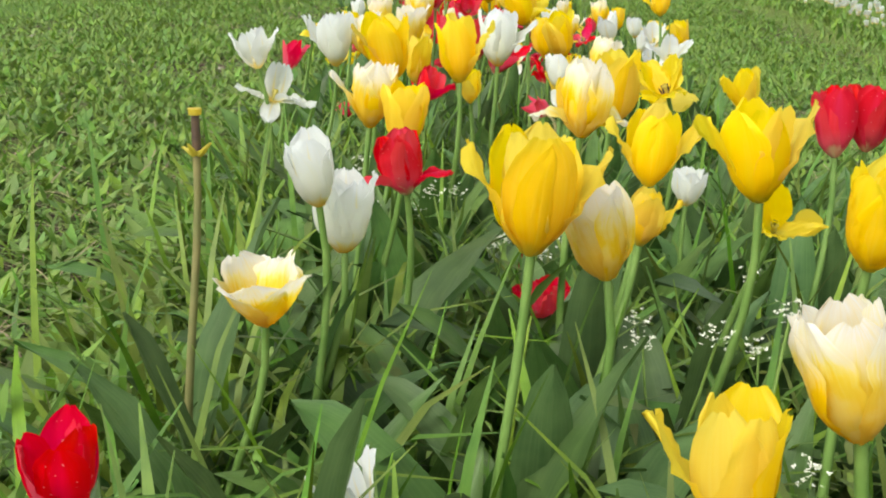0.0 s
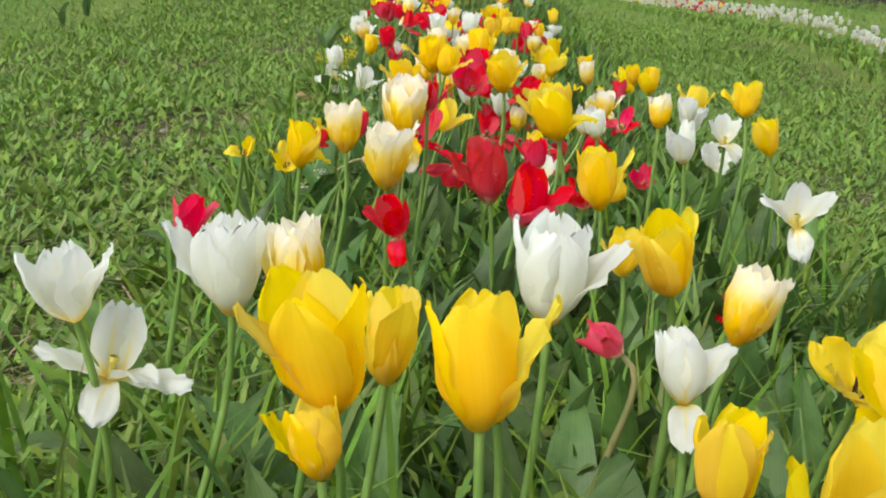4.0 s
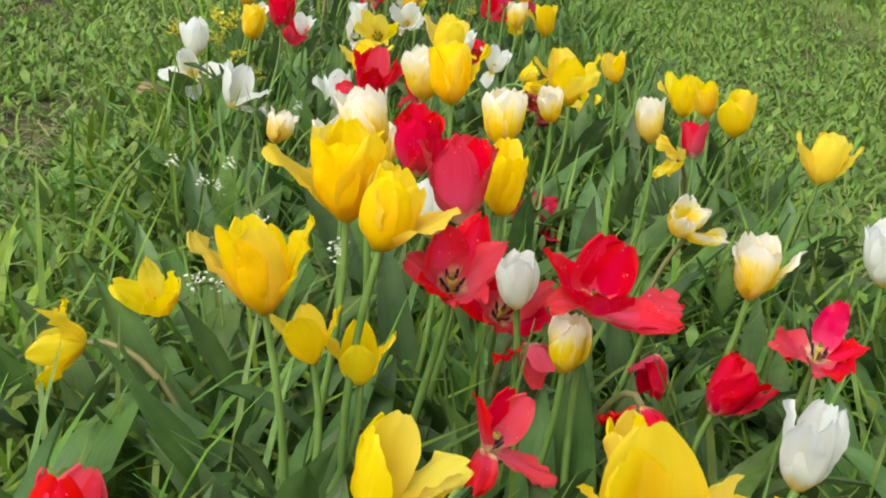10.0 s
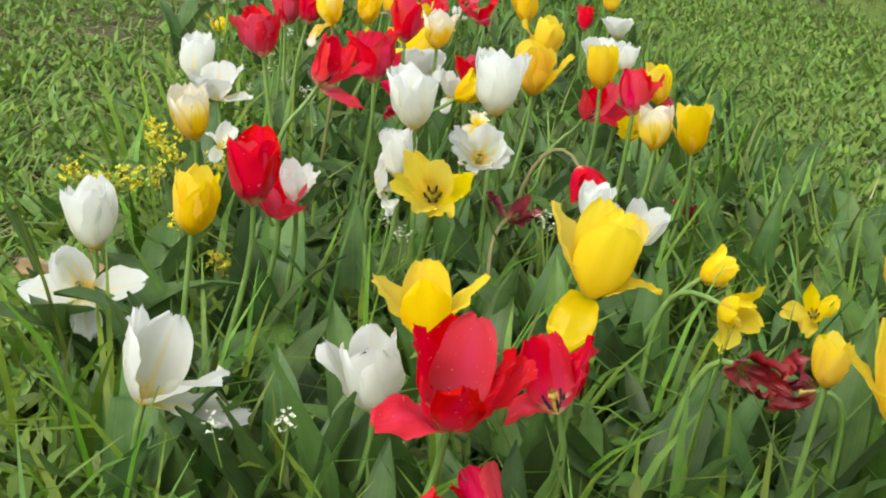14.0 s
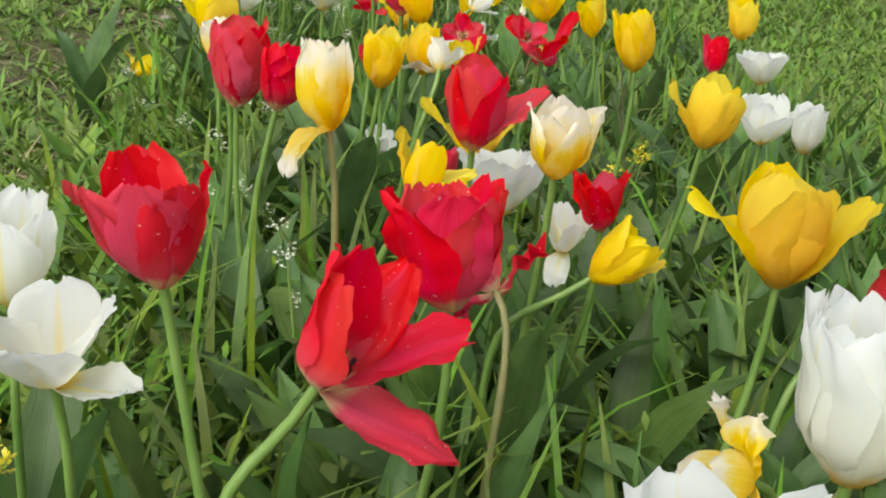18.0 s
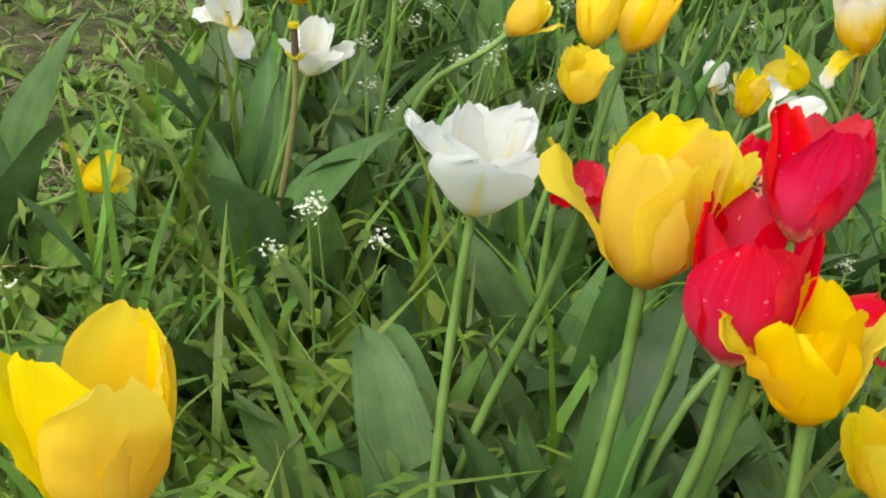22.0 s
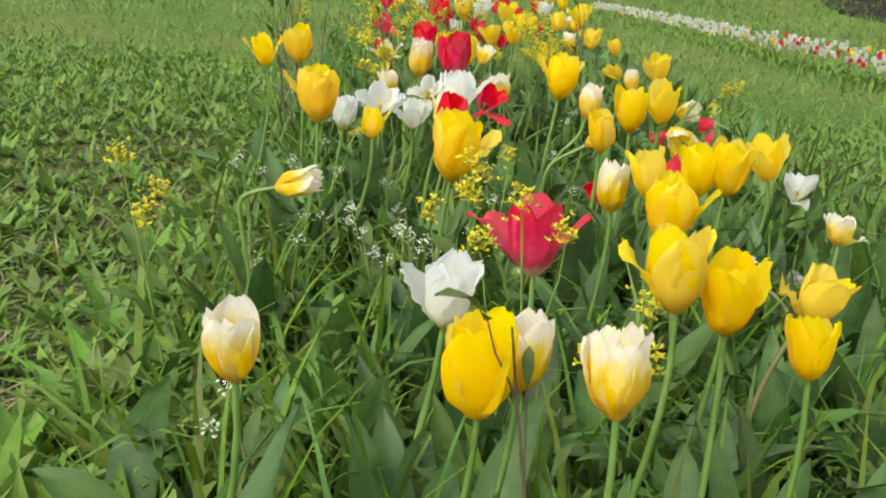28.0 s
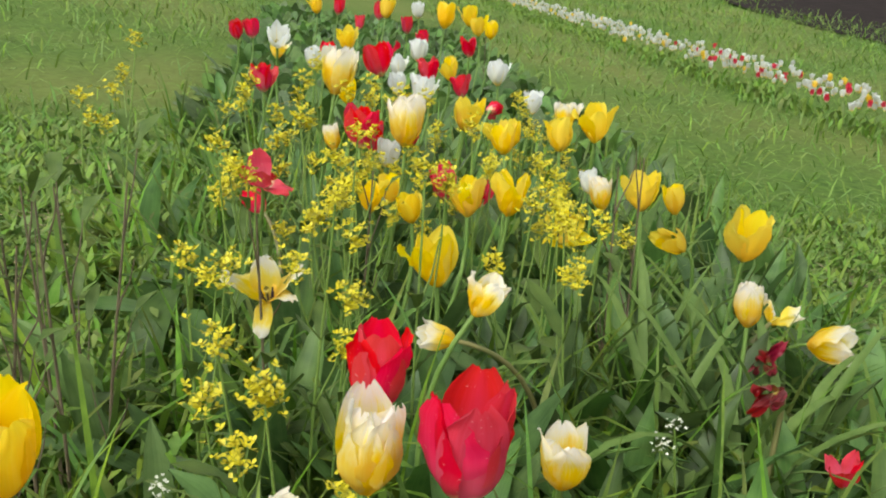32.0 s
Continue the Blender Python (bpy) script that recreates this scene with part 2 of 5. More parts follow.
DARK = petal_material("withered_red_petal", [(0.0, (0.30, 0.16, 0.05)), (0.3, (0.18, 0.010, 0.02)), (1.0, (0.26, 0.012, 0.02))], (0.10, 0.01, 0.02), 0.5, 0.3, through_light=0.2)
PETALS = {"yellow": YELLOW, "white": WHITE, "cream": CREAM, "red": RED, "pink": PINK, "dark": DARK}
STEM = plain_material("tulip_stem", (0.10, 0.195, 0.036), (0.18, 0.29, 0.07), 30.0, 0.4)
BROWN_STEM = plain_material("brownish_stem", (0.13, 0.15, 0.045), (0.22, 0.19, 0.07), 30.0, 0.5)
LEAF = leaf_material("tulip_leaf", (0.056, 0.121, 0.033), (0.102, 0.188, 0.054), (0.164, 0.257, 0.092), rough=0.4, hue=0.012)
LOOSE_LEAF = leaf_material("bed_leaf", (0.056, 0.120, 0.028), (0.108, 0.200, 0.050), (0.175, 0.277, 0.084), "island", 0.4, val=0.4, hue=0.014)
GRASS = leaf_material("grass_blade", (0.082, 0.167, 0.020), (0.151, 0.257, 0.035), (0.234, 0.325, 0.062), "island", 0.4, 0.3, 0.35, 0.03)
WEED = leaf_material("weed_leaf", (0.072, 0.138, 0.019), (0.144, 0.224, 0.037), (0.197, 0.277, 0.059), "island", 0.5, 0.25, 0.4, 0.03)
LAWN = leaf_material("lawn_leaf", (0.101, 0.193, 0.028), (0.178, 0.287, 0.054), (0.238, 0.330, 0.084), "island", 0.55, 0.28, 0.28, 0.022)
STRAW = leaf_material("dry_blade", (0.24, 0.19, 0.10), (0.38, 0.31, 0.18), (0.45, 0.38, 0.25), "island", 0.6, 0.15, 0.3)
ANTHER = plain_material("dark_anther", (0.02, 0.012, 0.02), (0.06, 0.03, 0.05), 300.0, 0.7)
PISTIL = plain_material("yellow_pistil", (0.35, 0.36, 0.08), (0.62, 0.48, 0.08), 200.0, 0.5)
MUSTARD = plain_material("mustard_flower", (0.40, 0.36, 0.004), (0.58, 0.52, 0.008), 120.0, 0.5)
MUSTARD_STEM = plain_material("mustard_stem", (0.11, 0.20, 0.03), (0.19, 0.29, 0.06), 60.0, 0.5)
TINY_WHITE = plain_material("tiny_white_flower", (0.42, 0.46, 0.30), (0.70, 0.72, 0.62), 160.0, 0.6)
GROUND = ground_material()
TARMAC = plain_material("dark_path", (0.010, 0.0072, 0.006), (0.024, 0.017, 0.015), 3.0, 0.95, 0.02)
SOIL = plain_material("soil_crumb", (0.030, 0.022, 0.015), (0.14, 0.105, 0.075), 14.0, 0.9, 0.004)
STONE = plain_material("pebble", (0.20, 0.17, 0.13), (0.36, 0.32, 0.27), 25.0, 0.85, 0.004)


# ---- ground ----
def rise(x, y):
    """Height of the ground: it falls gently along the bed and towards its far side."""
    along = 0.055 + 0.165 * math.cos(math.pi * min(max(y, 0.0), 10.0) / 10.0)
    s = min(max((y - 10.0) / 4.0, 0.0), 1.0)
    across = 3.0 * math.tanh(x / 3.0)
    return along + 0.05 * s * s * (3 - 2 * s) - 0.127 * across - 0.062 * min(max(y - 12.0, 0.0), 26.0) + 0.038 * max(2.8 - max(y, -2.0), 0.0)


def rises(x, y):
    along = 0.055 + 0.165 * np.cos(np.pi * np.clip(y, 0, 10) / 10)
    s = np.clip((y - 10) / 4, 0, 1)
    return along + 0.05 * s * s * (3 - 2 * s) - 0.127 * 3.0 * np.tanh(x / 3.0) - 0.062 * np.clip(y - 12, 0, 26) + 0.038 * np.clip(2.8 - np.maximum(y, -2), 0, None)


def mesh_of(name, verts, faces, uvs=None, material=None, smooth=True):
    """A mesh from arrays: verts n x 3, faces m x 4."""
    me = bpy.data.meshes.new(name)
    verts, faces = np.asarray(verts, np.float32), np.asarray(faces, np.int32)
    me.vertices.add(len(verts))
    me.vertices.foreach_set("co", verts.ravel())
    k = faces.shape[1]
    me.loops.add(faces.size)
    me.loops.foreach_set("vertex_index", faces.ravel())
    me.polygons.add(len(faces))
    me.polygons.foreach_set("loop_start", np.arange(0, faces.size, k, dtype=np.int32))
    if smooth:
        me.polygons.foreach_set("use_smooth", np.ones(len(faces), bool))
    me.update(calc_edges=True)
    if uvs is not None:
        layer = me.uv_layers.new(name="UVMap")
        layer.data.foreach_set("uv", np.asarray(uvs, np.float32)[faces.ravel()].ravel())
    if material:
        me.materials.append(material)
    return me


def grid_faces(rows, cols, start=0):
    a = (np.arange(rows - 1)[:, None] * cols + np.arange(cols - 1)[None]).ravel() + start
    return np.stack([a, a + 1, a + cols + 1, a + cols], 1)


xs = np.concatenate([-np.geomspace(600, 5, 22), np.linspace(-4.6, 4.6, 116), np.geomspace(5, 600, 22)])
ys = np.concatenate([-np.geomspace(600, 2, 20), np.linspace(-1.6, 22, 240), np.geomspace(23, 900, 22)])
gx, gy = np.meshgrid(xs, ys)
lumps = 0.012 * np.sin(gx * 7.1 + 1.3 * np.sin(gy * 3.3)) * np.sin(gy * 5.7 + np.sin(gx * 4.1)) * (np.abs(gx) < 4.7) * (gy < 22) * (gy > -1.6)
gz = rises(gx, gy) + lumps - 0.006
ground = new("ground", mesh_of("ground", np.stack([gx, gy, gz], -1).reshape(-1, 3), grid_faces(len(ys), len(xs)), None, GROUND))
tagged(ground, "patchy green turf over brown soil, gently sloping", "ground", kind="structure")


# ---- scattered plants ----
rng = np.random.default_rng(7)


def strip(segments, cols, length, half_width, bend, fold, wave=0.0, tip=0.08, base=0.35, widest=0.4):
    """A leaf that rises along z and bends towards +x: places, faces and uv."""
    v = np.linspace(0, 1, segments + 1)
    lean = bend * v ** 1.4
    px = np.concatenate([[0], np.cumsum(np.sin((lean[1:] + lean[:-1]) / 2))]) * length / segments
    pz = np.concatenate([[0], np.cumsum(np.cos((lean[1:] + lean[:-1]) / 2))]) * length / segments
    w = np.where(v < widest, base + (1 - base) * np.sin(v / widest * np.pi / 2), np.cos(np.clip((v - widest) / (1 - widest), 0, 1) * np.pi / 2).clip(0) ** 0.66 * (1 - tip) + tip) * half_width
    u = np.linspace(-1, 1, cols)
    V, U = np.meshgrid(v, u, indexing="ij")
    depth = fold * np.abs(U) ** 1.5 * w[:, None] + wave * np.sin(V * 11 + U * 2) * np.abs(U) * half_width
    x = px[:, None] - np.cos(lean)[:, None] * depth
    z = pz[:, None] + np.sin(lean)[:, None] * depth
    y = U * w[:, None]
    return np.stack([x, y, z], -1).reshape(-1, 3), grid_faces(segments + 1, cols), np.stack([(U + 1) / 2, V], -1).reshape(-1, 2)


def scatter(name, templates, x, y, size, lift, material, label, category, lay=(0.0, 0.5), parent=None, z=None):
    """One mesh of many leaves on the ground at x, y: each a turned, tilted and sized template."""
    n = len(x)
    turn, tilt = rng.uniform(0, 2 * np.pi, n), rng.uniform(*lay, n)
    which = rng.integers(0, len(templates), n)
    parts, faces, uvs, start = [], [], [], 0
    ground_z = (rises(x, y) if z is None else z) + lift
    for k, (tv, tf, tu) in enumerate(templates):
        i = np.flatnonzero(which == k)
        if not len(i):
            continue
        p = tv[None] * size[i, None, None]
        ct, st = np.cos(tilt[i])[:, None], np.sin(tilt[i])[:, None]
        px, pz = p[..., 0] * ct + p[..., 2] * st, -p[..., 0] * st + p[..., 2] * ct
        ca, sa = np.cos(turn[i])[:, None], np.sin(turn[i])[:, None]
        q = np.stack([px * ca - p[..., 1] * sa + x[i, None], px * sa + p[..., 1] * ca + y[i, None], pz + ground_z[i, None]], -1)
        parts.append(q.reshape(-1, 3))
        faces.append((tf[None] + (np.arange(len(i)) * len(tv))[:, None, None] + start).reshape(-1, tf.shape[1]))
        uvs.append(np.tile(tu, (len(i), 1)))
        start += len(i) * len(tv)
    ob = new(name, mesh_of(name, np.concatenate(parts), np.concatenate(faces), np.concatenate(uvs), material))
    return tagged(ob, label, category, kind="stuff")


def middle(y):
    return 0.26 - 0.027 * np.clip(y, 0, 13) + 0.12 * np.clip(1 - y / 4, 0, 1)


def half_width(y):
    return 0.54 + 0.22 * np.clip((y - 1) / 6, 0, 1)


def patchy(x, y):
    """Where the turf is thick (towards 1) or bare (towards 0)."""
    a = np.sin(x * 2.3 + 1.7 * np.sin(y * 0.9)) * np.sin(y * 1.7 + 1.1 * np.sin(x * 1.3 + 0.5))
    b = np.sin(x * 5.9 + y * 3.1) * np.sin(y * 6.7 - x * 2.2)
    cover = np.clip(0.86 + 0.3 * a + 0.25 * b, 0.2, 1)
    for bx, by, size in ((-1.05, 9.3, 0.28), (-2.1, 14.3, 0.4), (-2.3, 12.1, 0.45), (-1.15, 5.0, 0.3), (-0.95, 5.5, 0.3), (-1.3, 8.6, 0.4), (-1.2, 2.9, 0.3), (1.5, 5.3, 0.3), (1.2, 12.7, 0.25), (-1.5, 7.2, 0.35), (-1.25, 11.9, 0.3), (-2.4, 6.6, 0.5)):
        cover = cover * (1 - 0.7 * np.exp(-(((x - bx) / size) ** 2 + ((y - by) / (1.5 * size)) ** 2) ** 1.5))
    return cover


def in_bed(n, y0, y1, share=1.0):
    y = rng.uniform(y0, y1, n)
    return middle(y) + half_width(y) * share * rng.uniform(-1, 1, n) + rng.normal(0, 0.05, n), y


def lawn_places(n, x0, x1, y0, y1):
    x, y = rng.uniform(x0, x1, n), rng.uniform(y0, y1, n)
    keep = (rng.random(n) < patchy(x, y)) & (np.abs(x - middle(y)) > half_width(y) - 0.12 + 0.16 * rng.random(n))
    keep &= rng.random(n) < np.minimum(np.clip((x - x0) / 1.0, 0, 1), np.clip((x1 - x) / 1.0, 0, 1)) ** 0.8
    return x[keep], y[keep]


def rosette(seed, leaves, segments, cols, half_width, open_from, open_to, bend, fold):
    """A low plant: leaves of uneven length that spring from one foot and spread outwards."""
    r = np.random.default_rng(seed)
    places, faces, uvs = [], [], []
    for k in range(leaves):
        v, f, u = strip(segments, cols, r.uniform(0.55, 1.0), half_width * r.uniform(0.7, 1.25), r.uniform(0.3, 1.0) * bend, fold, tip=0.06, base=0.3, widest=r.uniform(0.45, 0.62))
        tilt, turn = r.uniform(open_from, open_to), 2.4 * k + r.uniform(-0.5, 0.5)
        x, z = v[:, 0] * math.cos(tilt) + v[:, 2] * math.sin(tilt), v[:, 2] * math.cos(tilt) - v[:, 0] * math.sin(tilt)
        faces.append(f + sum(len(p) for p in places))
        places.append(np.stack([x * math.cos(turn) - v[:, 1] * math.sin(turn), x * math.sin(turn) + v[:, 1] * math.cos(turn), z], -1))
        uvs.append(u)
    return np.concatenate(places), np.concatenate(faces), np.concatenate(uvs)


TURF_PLANTS = [rosette(10 + k, 5, 2, 2, w, 0.35, 1.25, 0.8, 0.0) for k, w in enumerate((0.10, 0.13, 0.08, 0.16, 0.11, 0.14))]
WEED_PLANTS = [rosette(30 + k, 6, 2, 3, w, 0.15, 1.05, 1.0, 0.4) for k, w in enumerate((0.11, 0.14, 0.09, 0.16, 0.12))]
BLADES = [strip(4, 2, 1.0, 0.022, b, 0.0, tip=0.1, base=0.7, widest=0.25) for b in (0.5, 1.0, 1.5, 2.1)]
SHORT_BLADES = [strip(2, 2, 1.0, 0.045, b, 0.0, tip=0.12, base=0.7, widest=0.3) for b in (0.6, 1.1, 1.6)]
OVALS = [strip(4, 3, 1.0, w, b, 0.45, tip=0.02, base=0.3, widest=0.42) for w, b in ((0.13, 0.5), (0.17, 1.0), (0.12, 1.5), (0.15, 0.8))]
LAWN_OVALS = [strip(3, 2, 1.0, w, b, 0.0, tip=0.22, base=0.25, widest=0.55) for w, b in ((0.20, 0.6), (0.26, 0.9), (0.17, 1.2), (0.30, 1.3), (0.23, 0.3))]
SMALL = [strip(2, 2, 1.0, w, b, 0.0, tip=0.25, base=0.2, widest=0.5) for w, b in ((0.2, 0.6), (0.28, 1.1), (0.12, 1.5))]
THIN = [strip(4, 2, 1.0, 0.013, b, 0.0, tip=0.1, base=0.8, widest=0.2) for b in (0.3, 0.9, 1.6, 2.4)]
BROAD = [strip(6, 4, 1.0, w, b, f, 0.14, 0.02, 0.55, 0.34) for w, b, f in ((0.095, 0.3, 0.35), (0.115, 0.7, 0.2), (0.085, 1.1, 0.4), (0.12, 1.4, 0.15), (0.09, 0.5, 0.5), (0.105, 1.9, 0.3))]

x, y = in_bed(6500, 0.5, 14.0, 0.95)
keep = rng.random(len(x)) < np.clip(1.55 + (x - middle(y)) / half_width(y) * 1.5, 0.22, 1)
x, y = x[keep], y[keep]
scatter("bed_leaves", BROAD, x, y, rng.uniform(0.14, 0.3, len(x)), -0.01, LOOSE_LEAF, "broad grey-green tulip leaves crowding the flower bed", "leaves", (0.0, 0.4))
x, y = in_bed(8500, 0.3, 14.5)
scatter("bed_grass", BLADES, x, y, rng.uniform(0.12, 0.32, len(x)), -0.01, GRASS, "long green grass blades growing through the flower bed", "grass", (0.0, 0.4))
x, y = in_bed(14000, 0.5, 14.5)
scatter("thin_grass", THIN, x, y, rng.uniform(0.14, 0.36, len(x)), -0.01, GRASS, "fine wiry grass among the tulips", "grass", (0.0, 0.5))
x, y = in_bed(9000, 0.3, 14.5, 1.12)
scatter("bed_weeds", WEED_PLANTS, x, y, 0.05 + 0.10 * rng.random(len(x)) ** 1.4, -0.004, WEED, "leafy green weeds under the tulips", "weeds", (0.0, 0.3))
y = rng.uniform(0.3, 14.5, 3600)
x = middle(y) - half_width(y) * rng.uniform(0.35, 1.2, len(y))
scatter("leafy_weeds", WEED_PLANTS, x, y, rng.uniform(0.07, 0.15, len(x)), -0.004, LAWN, "light green leafy weeds along the edge of the bed", "weeds", (0.0, 0.25))
x, y = in_bed(42000, 0.5, 14.5, 1.05)
height = rng.uniform(0, 1, len(x)) ** 1.2 * 0.17
scatter("small_weeds", SMALL, x, y, rng.uniform(0.014, 0.036, len(x)), 0.0, WEED, "tiny weed leaves between the tulip stems", "weeds", (0.0, 1.3), z=rises(x, y) + height)
x, y = in_bed(9000, 14.0, 21.0, 1.0)
scatter("far_bed_leaves", LAWN_OVALS, x, y, rng.uniform(0.1, 0.24, len(x)), 0.0, LOOSE_LEAF, "green leaves at the far end of the flower bed", "leaves", (0.0, 0.6))
x, y = lawn_places(98000, -2.9, 2.7, -0.4, 14.5)
scatter("lawn_weeds", TURF_PLANTS, x, y, rng.uniform(0, 1, len(x)) ** 1.5 * 0.055 + 0.028, -0.002, LAWN, "low broad-leaved turf on both sides of the bed", "turf", (0.0, 0.3))
x, y = lawn_places(84000, -3.1, 2.9, -0.6, 15.0)
scatter("lawn_grass", SHORT_BLADES, x, y, rng.uniform(0.03, 0.085, len(x)), 0.0, GRASS, "short grass blades in the turf", "grass", (0.1, 1.1))
x, y = lawn_places(100000, -6, 7.0, 6.0, 28.0)
y = 6 + (y - 6) ** 1.34
keep = np.abs(x) > 0.7
x, y = x[keep] * (1 + np.clip(y[keep] - 14, 0, 40) / 40), y[keep]
scatter("far_lawn", SHORT_BLADES, x, y, rng.uniform(0.06, 0.14, len(x)) * (1 + np.clip(y - 16, 0, 60) / 22), 0.0, LAWN, "green turf further off", "turf", (0.2, 1.2))
x, y = rng.uniform(-2.2, 1.6, 15000), rng.uniform(0.4, 14.0, 15000)
x[9000:] = middle(y[9000:]) - half_width(y[9000:]) - np.abs(rng.normal(0, 0.16, 6000))
off = np.abs(x - middle(y)) > half_width(y) - 0.1
x, y = x[off], y[off]
scatter("dry_grass", THIN, x, y, rng.uniform(0.05, 0.16, len(x)), 0.006, STRAW, "dry straw-coloured bits lying in the turf", "dry grass", (1.1, 1.5))

x, y = rng.uniform(-2.6, 1.8, 60000), rng.uniform(0.4, 14.0, 60000)
keep = (patchy(x, y) < 0.5) & (np.abs(x - middle(y)) > half_width(y) - 0.15)
x, y = x[keep], y[keep]
scatter("soil_crumbs", SMALL, x, y, rng.uniform(0, 1, len(x)) ** 2 * 0.03 + 0.008, 0.002, SOIL, "dark crumbs of soil and rotted leaves on bare ground", "soil", (0.7, 1.6))


# ---- tulips ----
def part(name, mesh, parent, matrix=None, label=""):
    ob = new(name, mesh)
    ob.parent = parent
    if matrix is not None:
        ob.matrix_local = matrix
    if label:
        ob["label"] = label
    return ob


def petal_mesh(name, angles, half_width, ruffle, point, seed, material, length=0.088, torn=0.0):
    """One petal, rising from the origin along z, with its middle towards +x.
    angles: lean from the axis at the foot, a third of the way up and at the tip, in degrees."""
    r = np.random.default_rng(seed)
    rows, cols = 15, 13
    v = np.linspace(0, 1, rows)
    lean = np.radians(np.interp(v, [0, 0.12, 0.38, 0.7, 1], [angles[0], angles[0] * 0.75 + angles[1] * 0.25, angles[1], (angles[1] + angles[2]) / 2, angles[2]]))
    mid = (lean[1:] + lean[:-1]) / 2
    pr = 0.003 + np.concatenate([[0], np.cumsum(np.sin(mid))]) * length / (rows - 1)
    pz = np.concatenate([[0], np.cumsum(np.cos(mid))]) * length / (rows - 1)
    shape = np.where(v < 0.5, 1 - 0.72 * (1 - v / 0.5) ** 2, (1 - np.clip((v - 0.5) / 0.5, 0, 1) ** point).clip(0) ** 0.55)
    shape[-1] = 0.26
    w = half_width * shape
    u = np.linspace(-1, 1, cols)
    V, U = np.meshgrid(v, u, indexing="ij")
    raw = r.normal(0, 1, (rows + 4, cols + 4))
    bumps = sum(raw[a:a + rows, b:b + cols] for a in range(5) for b in range(4)) / 3.6
    edge = r.normal(0, 1, cols + 4)
    edge = (edge[:-4] * 0.5 + edge[1:-3] + edge[2:-2] * 1.3 + edge[3:-1] + edge[4:] * 0.5) / 2.0
    side = r.normal(0, 1, (rows + 4, 2))
    side = (side[:-4] * 0.6 + side[1:-3] + side[2:-2] * 1.2 + side[3:-1] + side[4:] * 0.6) / 2.0
    rho = np.maximum(pr * 1.3, 0.014)[:, None]
    ragged = np.where(U < 0, side[:, :1], side[:, 1:]) * np.abs(U) ** 3
    s = U * w[:, None] * (1 + ruffle * 0.1 * bumps * np.abs(U)) + (0.0006 + 0.0012 * ruffle) * ragged * (V > 0.3)
    lateral, sag = rho * np.sin(s / rho), rho * (1 - np.cos(s / rho))
    crease = 0.0014 * np.exp(-(U / 0.16) ** 2) * np.sin(V * 2.6)
    roll = r.uniform(-0.003, 0.002, 2)
    curl = np.where(U < 0, roll[0], roll[1]) * np.abs(U) ** 3 * V ** 2
    sag = sag + (0.0008 + ruffle * 0.0042) * bumps * (np.abs(U) ** 2 + 0.35) * np.minimum(V * 1.6, 1) + 0.0012 * np.cos(U * 3.1) * V + crease + curl
    along = (0.0008 + 0.0018 * ruffle) * edge[None, :] * np.clip((V - 0.55) / 0.45, 0, 1) ** 2 - (0.002 + 0.002 * ruffle) * np.exp(-((U - r.uniform(-0.3, 0.3)) / 0.12) ** 2) * (V > 0.97)
    jag = np.abs(r.normal(0, 1, cols)) * (0.4 + r.random(cols))
    along = along - torn * 0.0032 * jag[None, :] * np.clip((V - 0.8) / 0.2, 0, 1)
    x = pr[:, None] - np.cos(lean)[:, None] * sag + np.sin(lean)[:, None] * along
    z = pz[:, None] + np.sin(lean)[:, None] * sag + np.cos(lean)[:, None] * along
    front = np.stack([x, lateral, z], -1)
    uv = np.stack([(U + 1) / 2, V], -1)
    return mesh_of(name, front.reshape(-1, 3), grid_faces(rows, cols), uv.reshape(-1, 2), material)


SHAPES = {
    "closed": ((60, 9, -5), 0.031, 0.16, 2.3), "upright": ((58, 12, 1), 0.029, 0.2, 2.1), "open": ((58, 17, 9), 0.029, 0.28, 2.1),
    "flared": ((52, 27, 30), 0.021, 0.45, 2.0), "flat": ((80, 56, 66), 0.026, 0.7, 2.3), "hanging": ((100, 125, 160), 0.023, 0.4, 2.3),
    "ruffled": ((66, 26, 36), 0.030, 0.9, 2.6), "bowl": ((66, 34, 16), 0.040, 0.2, 2.9), "wing": ((56, 36, 46), 0.027, 0.35, 2.1), "level": ((84, 74, 80), 0.025, 0.5, 2.2), "hooked": ((58, 52, 125), 0.020, 0.5, 2.0), "bud": ((58, 12, -15), 0.030, 0.25, 1.75), "wilted": ((90, 40, 120), 0.015, 1.4, 1.8), "shrunk": ((70, 10, -20), 0.014, 1.5, 1.7)}
PETAL_MESHES = {}


def petal_of(colour, shape, k):
    key = (colour, shape, k)
    if key not in PETAL_MESHES:
        angles, width, ruffle, point = SHAPES[shape]
        torn = {"white": 1.0, "cream": 0.8, "red": 0.45, "pink": 0.45, "dark": 0.8}.get(colour, 0.15)
        r = random.Random(hash_of(shape) + k * 31)
        turned = tuple(a + r.uniform(-8, 8) for a in angles)
        PETAL_MESHES[key] = petal_mesh("petal", turned, width * r.uniform(0.93, 1.07), ruffle, point * r.uniform(0.85, 1.15), hash_of(shape) + k, PETALS[colour], {"flat": 0.076, "hanging": 0.064, "hooked": 0.066}.get(shape, 0.088), torn)
    return PETAL_MESHES[key]


def hash_of(text):
    return sum(ord(c) * (i + 3) for i, c in enumerate(text))


